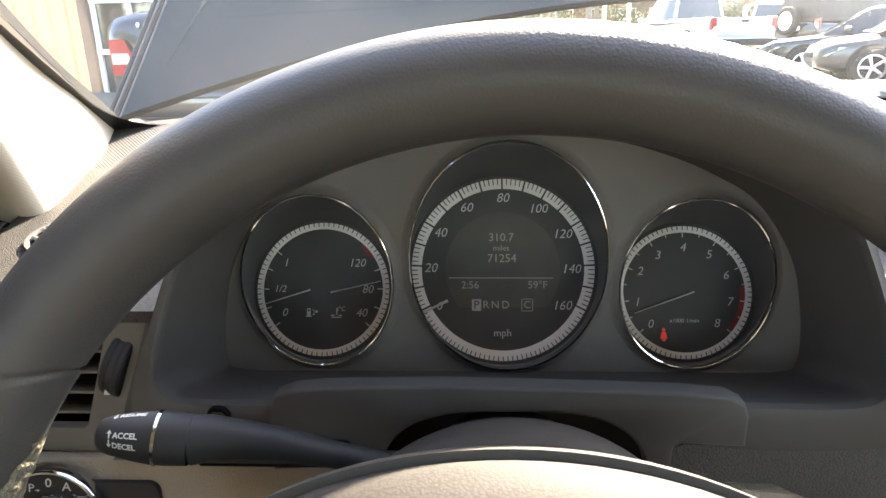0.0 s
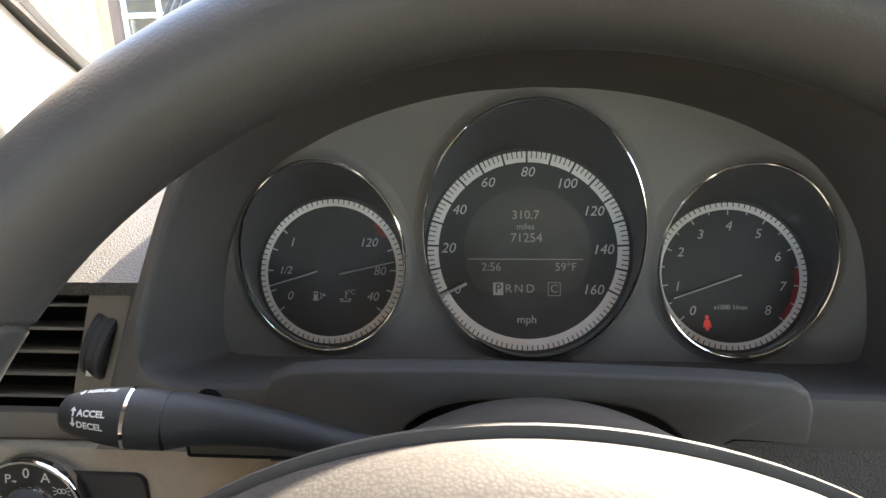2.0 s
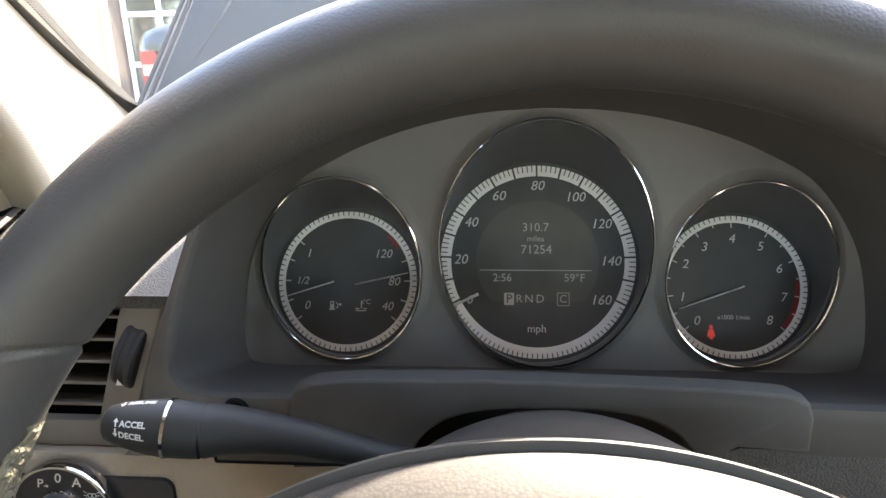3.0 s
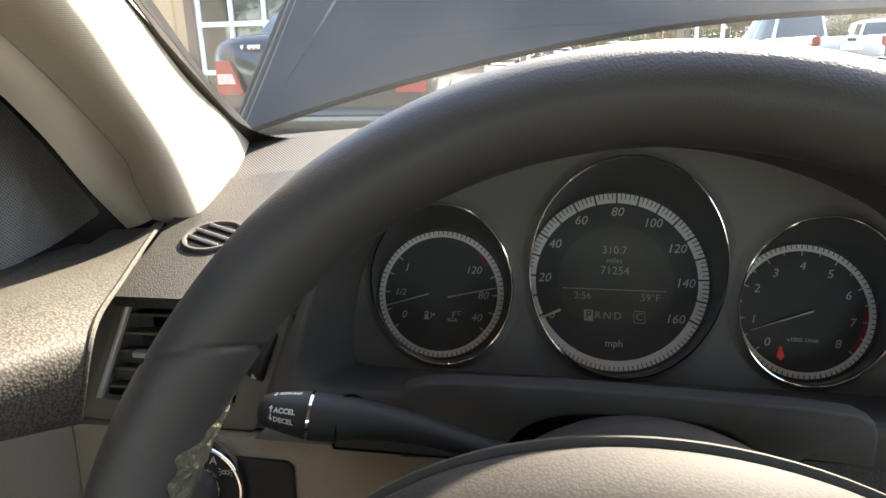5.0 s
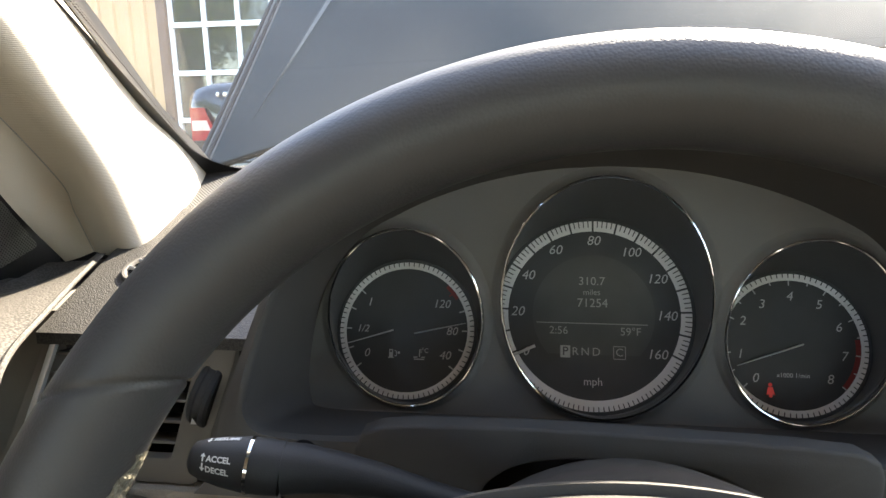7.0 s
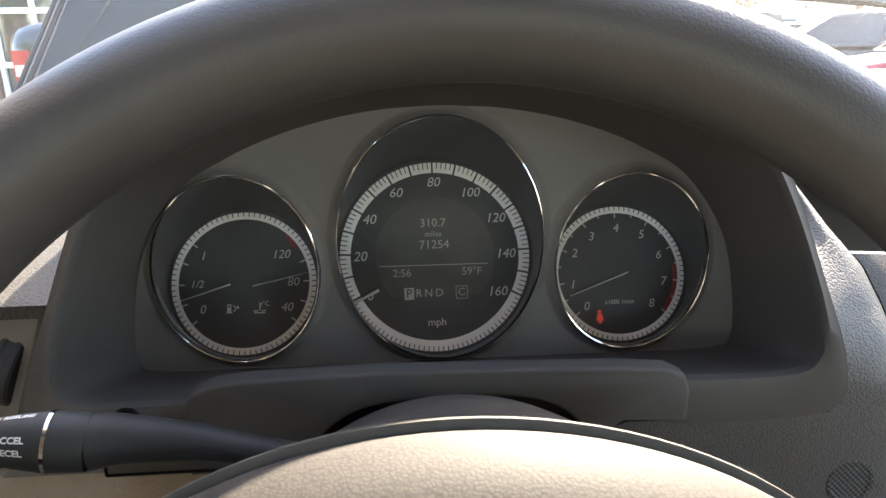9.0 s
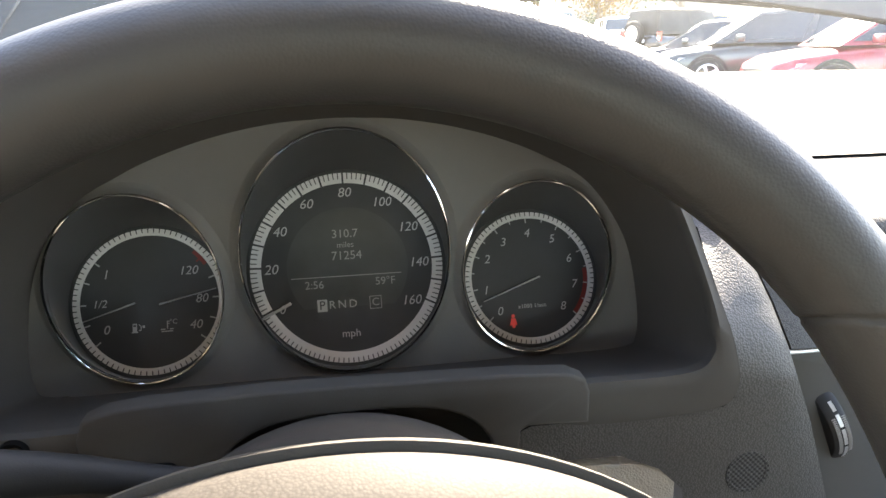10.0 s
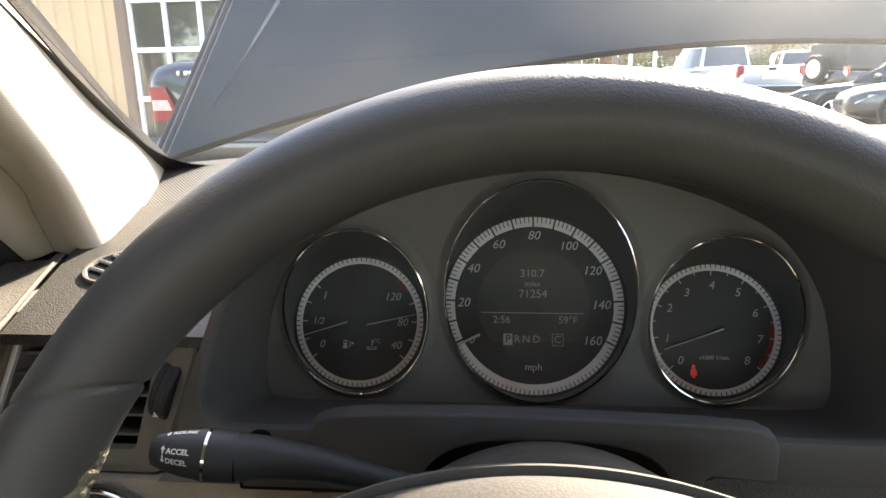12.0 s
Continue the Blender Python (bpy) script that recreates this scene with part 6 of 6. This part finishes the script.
# -- building on the left --
def build_building():
    b = thing("workshop_building", (-6.5, 9.6, 0.5), "tan ribbed metal workshop with white framed windows", "building")
    y = 9.6
    x_edge = -5.55
    prof, x = [], -14.0
    while x < x_edge - 0.05:
        for dx, dy in ((0.0, 0.0), (0.16, 0.0), (0.185, -0.035), (0.225, -0.035), (0.25, 0.0)):
            prof.append((min(x + dx, x_edge), y + dy))
        x += 0.25
    bm = bmesh.new()
    rows = [[bm.verts.new((px, py, z)) for px, py in prof] for z in (0.2, 5.2)]
    for i in range(len(prof) - 1):
        bm.faces.new((rows[0][i], rows[0][i + 1], rows[1][i + 1], rows[1][i]))
    part("siding", bm, SIDING, b, "tan ribbed metal siding", 10)
    bm = bmesh.new()
    box(bm, (-8.0, y + 3.30, 2.7), (12.0, 6.0, 5.0), 0.02)
    bmesh.ops.translate(bm, verts=bm.verts, vec=(-1.8, 0, 0))
    part("wall", bm, STUCCO, b, "pale wall behind the siding")
    bm = bmesh.new()
    box(bm, (x_edge + 0.06, y - 0.03, 2.7), (0.14, 0.10, 5.0), 0.01)
    part("corner_post", bm, BROWNWALL, b, "red-brown corner post")
    # glazed front: mullions and panes
    xs = [x_edge + 0.16 + 0.53 * k for k in range(4)]
    zs = [0.35, 1.02, 1.72, 2.42, 3.12, 3.82]
    for i in range(3):
        for j in range(5):
            bm = bmesh.new()
            tw = 0.004 * ((i * 7 + j * 3) % 5 - 2)
            c = Vector(((xs[i] + xs[i + 1]) / 2, y + 0.06, (zs[j] + zs[j + 1]) / 2))
            box(bm, c, (xs[i + 1] - xs[i] - 0.05, 0.008, zs[j + 1] - zs[j] - 0.05), 0, Matrix.Rotation(tw, 4, "Z") @ Matrix.Rotation(tw * 0.5, 4, "X"))
            part("window_pane", bm, PANE, b, "dark reflecting pane")
    for x in xs:
        bm = bmesh.new()
        box(bm, (x, y + 0.04, 2.1), (0.06, 0.08, 3.6), 0.006)
        part("mullion", bm, FRAMEWHITE, b, "white upright bar")
    for z in zs:
        bm = bmesh.new()
        box(bm, ((xs[0] + xs[-1]) / 2, y + 0.035, z), (xs[-1] - xs[0] + 0.06, 0.09, 0.075), 0.006)
        part("transom", bm, FRAMEWHITE, b, "white cross bar")
    bm = bmesh.new()
    box(bm, (xs[-1] + 0.53, y + 0.25, 2.7), (1.0, 0.4, 5.0), 0.02)
    part("wall", bm, BROWNWALL, b, "brown painted wall")
    bm = bmesh.new()
    box(bm, (-8.4, y + 2.0, 5.3), (11.2, 5.0, 0.2), 0.03)
    part("roof", bm, ROOFING, b, "flat grey roof edge")


build_building()


# -- trees, verge and distance --
def tree(name, at, height, spread, leaf, label, seed, bare=0.0, low=0.6):
    rnd = random.Random(seed)
    t = thing(name, (at[0], at[1], ground_z(*at)), label, name)
    z0 = ground_z(*at)
    bm = bmesh.new()
    base = Vector((at[0], at[1], z0 - 0.05))
    top = base + Vector((rnd.uniform(-0.3, 0.3), rnd.uniform(-0.3, 0.3), height * low))
    tube(bm, [base, base.lerp(top, 0.4) + Vector((0.06, 0.04, 0)), top], [height * 0.035, height * 0.026, height * 0.012], 9)
    tips = []
    for k in range(11):
        a = 2 * math.pi * k / 11 + rnd.uniform(-0.3, 0.3)
        s = base.lerp(top, rnd.uniform(0.5, 1.0))
        e = s + Vector((math.cos(a) * spread * rnd.uniform(0.5, 0.95), math.sin(a) * spread * rnd.uniform(0.5, 0.95), height * rnd.uniform(0.12, 0.38)))
        tube(bm, [s, s.lerp(e, 0.5) + Vector((0, 0, 0.15)), e], [height * 0.011, height * 0.007, height * 0.003], 6)
        tips += [e, s.lerp(e, 0.6)]
    part("trunk", bm, BARK, t, "pale branching trunk")
    verts, faces = [], []
    for p in tips + [top]:
        for _ in range(int(230 * (1 - bare))):
            q = p + Vector((rnd.gauss(0, 1), rnd.gauss(0, 1), rnd.gauss(0, 0.8))) * spread * 0.22
            s = rnd.uniform(0.05, 0.11) * height / 6
            d1 = Vector((rnd.gauss(0, 1), rnd.gauss(0, 1), rnd.gauss(0, 1))).normalized() * s
            d2 = Vector((rnd.gauss(0, 1), rnd.gauss(0, 1), rnd.gauss(0, 1))).normalized() * s
            i = len(verts)
            verts += [q - d1, q + d2 * 0.6, q + d1, q - d2 * 0.6]
            faces.append((i, i + 1, i + 2, i + 3))
    me = bpy.data.meshes.new("crown")
    o = origin_of(t)
    me.from_pydata([tuple(v - o) for v in verts], [], faces)
    me.materials.append(leaf)
    c = new("crown", me)
    c.parent = t
    tagged(c, "crown of small loose leaves", kind="stuff")
    return t


tree("tree", (6.75, 40.0), 7.5, 2.6, DRYLEAF, "verge tree with thin yellow-brown crown", 3, 0.3)
tree("tree", (9.0, 50.0), 8.0, 3.4, DRYLEAF, "yellow-brown tree before the low building", 21)
tree("tree", (12.2, 46.0), 7.0, 3.0, LEAF, "green tree before the low building", 22)
tree("tree", (17.5, 45.0), 8.0, 3.4, DRYLEAF, "yellow-brown tree behind the parked cars", 23)
tree("tree", (14.0, 48.0), 9.0, 3.6, LEAF, "green tree behind the parked cars", 4)
tree("tree", (22.0, 42.0), 9.0, 3.8, LEAF, "green tree behind the parked cars", 6)
tree("tree", (31.0, 44.0), 10.0, 4.2, DRYLEAF, "tall yellow-brown tree beyond the lot", 8)
tree("tree", (-3.0, 60.0), 9.0, 3.8, LEAF, "green tree beyond the street", 9)
tree("tree", (-12.6, -5.0), 8.0, 3.2, LEAF, "green tree mirrored in the shop windows", 11)
tree("tree", (-10.8, -1.5), 6.0, 2.2, LEAF, "small green tree mirrored in the shop windows", 14)
tree("tree", (-16.0, -10.5), 9.0, 3.6, LEAF, "green tree mirrored in the shop windows", 12)

for k in range(9):
    tree("shrub", (-2.0 + 2.6 * k, 52.0 + (k * 37 % 5) * 0.5), 3.6 + 0.3 * (k % 3), 2.2, (LEAF, DRYLEAF, LEAF)[k % 3], ("green shrub beyond the street", "yellow-brown shrub beyond the street", "green shrub beyond the street")[k % 3], 40 + k, 0.2, 0.35)
bm = bmesh.new()
skin(bm, lambda u, v: Vector((3.2 + 9 * u, 40.0 + 3 * v, ground_z(3.2 + 9 * u, 40.0 + 3 * v) + 0.10)), 20, 6, 0.12)
solo("grass_verge", bm, GRASS, "strip of dry green verge grass", "grass verge", kind="structure")

for i, (x, y, w, d, h, mat, lab) in enumerate(((9, 62, 16, 8, 3.6, BROWNWALL, "long brown low building beyond the street"), (30, 60, 18, 8, 6.0, STUCCO, "pale two-storey building beyond the lot"), (-12, 66, 18, 8, 5.0, BROWNWALL, "brown low building beyond the street"))):
    bl = thing("far_building", (x, y, ground_z(x, y)), lab, "building")
    bm = bmesh.new()
    box(bm, (x, y, ground_z(x, y) + h / 2), (w, d, h), 0.05)
    part("wall", bm, mat, bl, "plain plastered wall")
    bm = bmesh.new()
    box(bm, (x, y, ground_z(x, y) + h + 0.15), (w + 0.8, d + 0.8, 0.3), 0.08)
    part("roof", bm, ROOFING, bl, "flat roof edge")
    for k in range(int(w / 2.6)):
        bm = bmesh.new()
        box(bm, (x - w / 2 + 1.5 + 2.6 * k, y - d / 2 - 0.02, ground_z(x, y) + 1.9), (1.5, 0.08, 1.3), 0.02)
        win = part("window", bm, FRAMEWHITE, bl, "white window frame")
        bm = bmesh.new()
        box(bm, (x - w / 2 + 1.5 + 2.6 * k, y - d / 2 - 0.06, ground_z(x, y) + 1.9), (1.35, 0.05, 1.15), 0.01)
        part("pane", bm, CARGLASS, win, "dark pane")

gate = thing("gate_frame", (8.7, 42.0, ground_z(8.7, 42.0)), "white painted gate frame across the lot", "gate frame")
for x in (8.0, 9.45):
    bm = bmesh.new()
    box(bm, (x, 42.0, ground_z(x, 42.0) + 1.27), (0.2, 0.2, 2.56), 0.02)
    part("post", bm, FRAMEWHITE, gate, "white square post")
bm = bmesh.new()
box(bm, (8.725, 42.0, ground_z(8.7, 42.0) + 2.64), (2.1, 0.24, 0.2), 0.02)
part("beam", bm, FRAMEWHITE, gate, "white cross beam")

for k in range(4):
    bm = bmesh.new()
    x = -0.5 + 2.9 * k
    skin(bm, lambda u, v: Vector((x + 0.1 * v + 4.5 * u * 0.2, 11.5 + 4.6 * u, ground_z(x, 11.5 + 4.6 * u) + 0.004)), 8, 1)
    solo("lot_marking", bm, LOTPAINT, "worn white parking bay line", "lot marking", kind="structure")
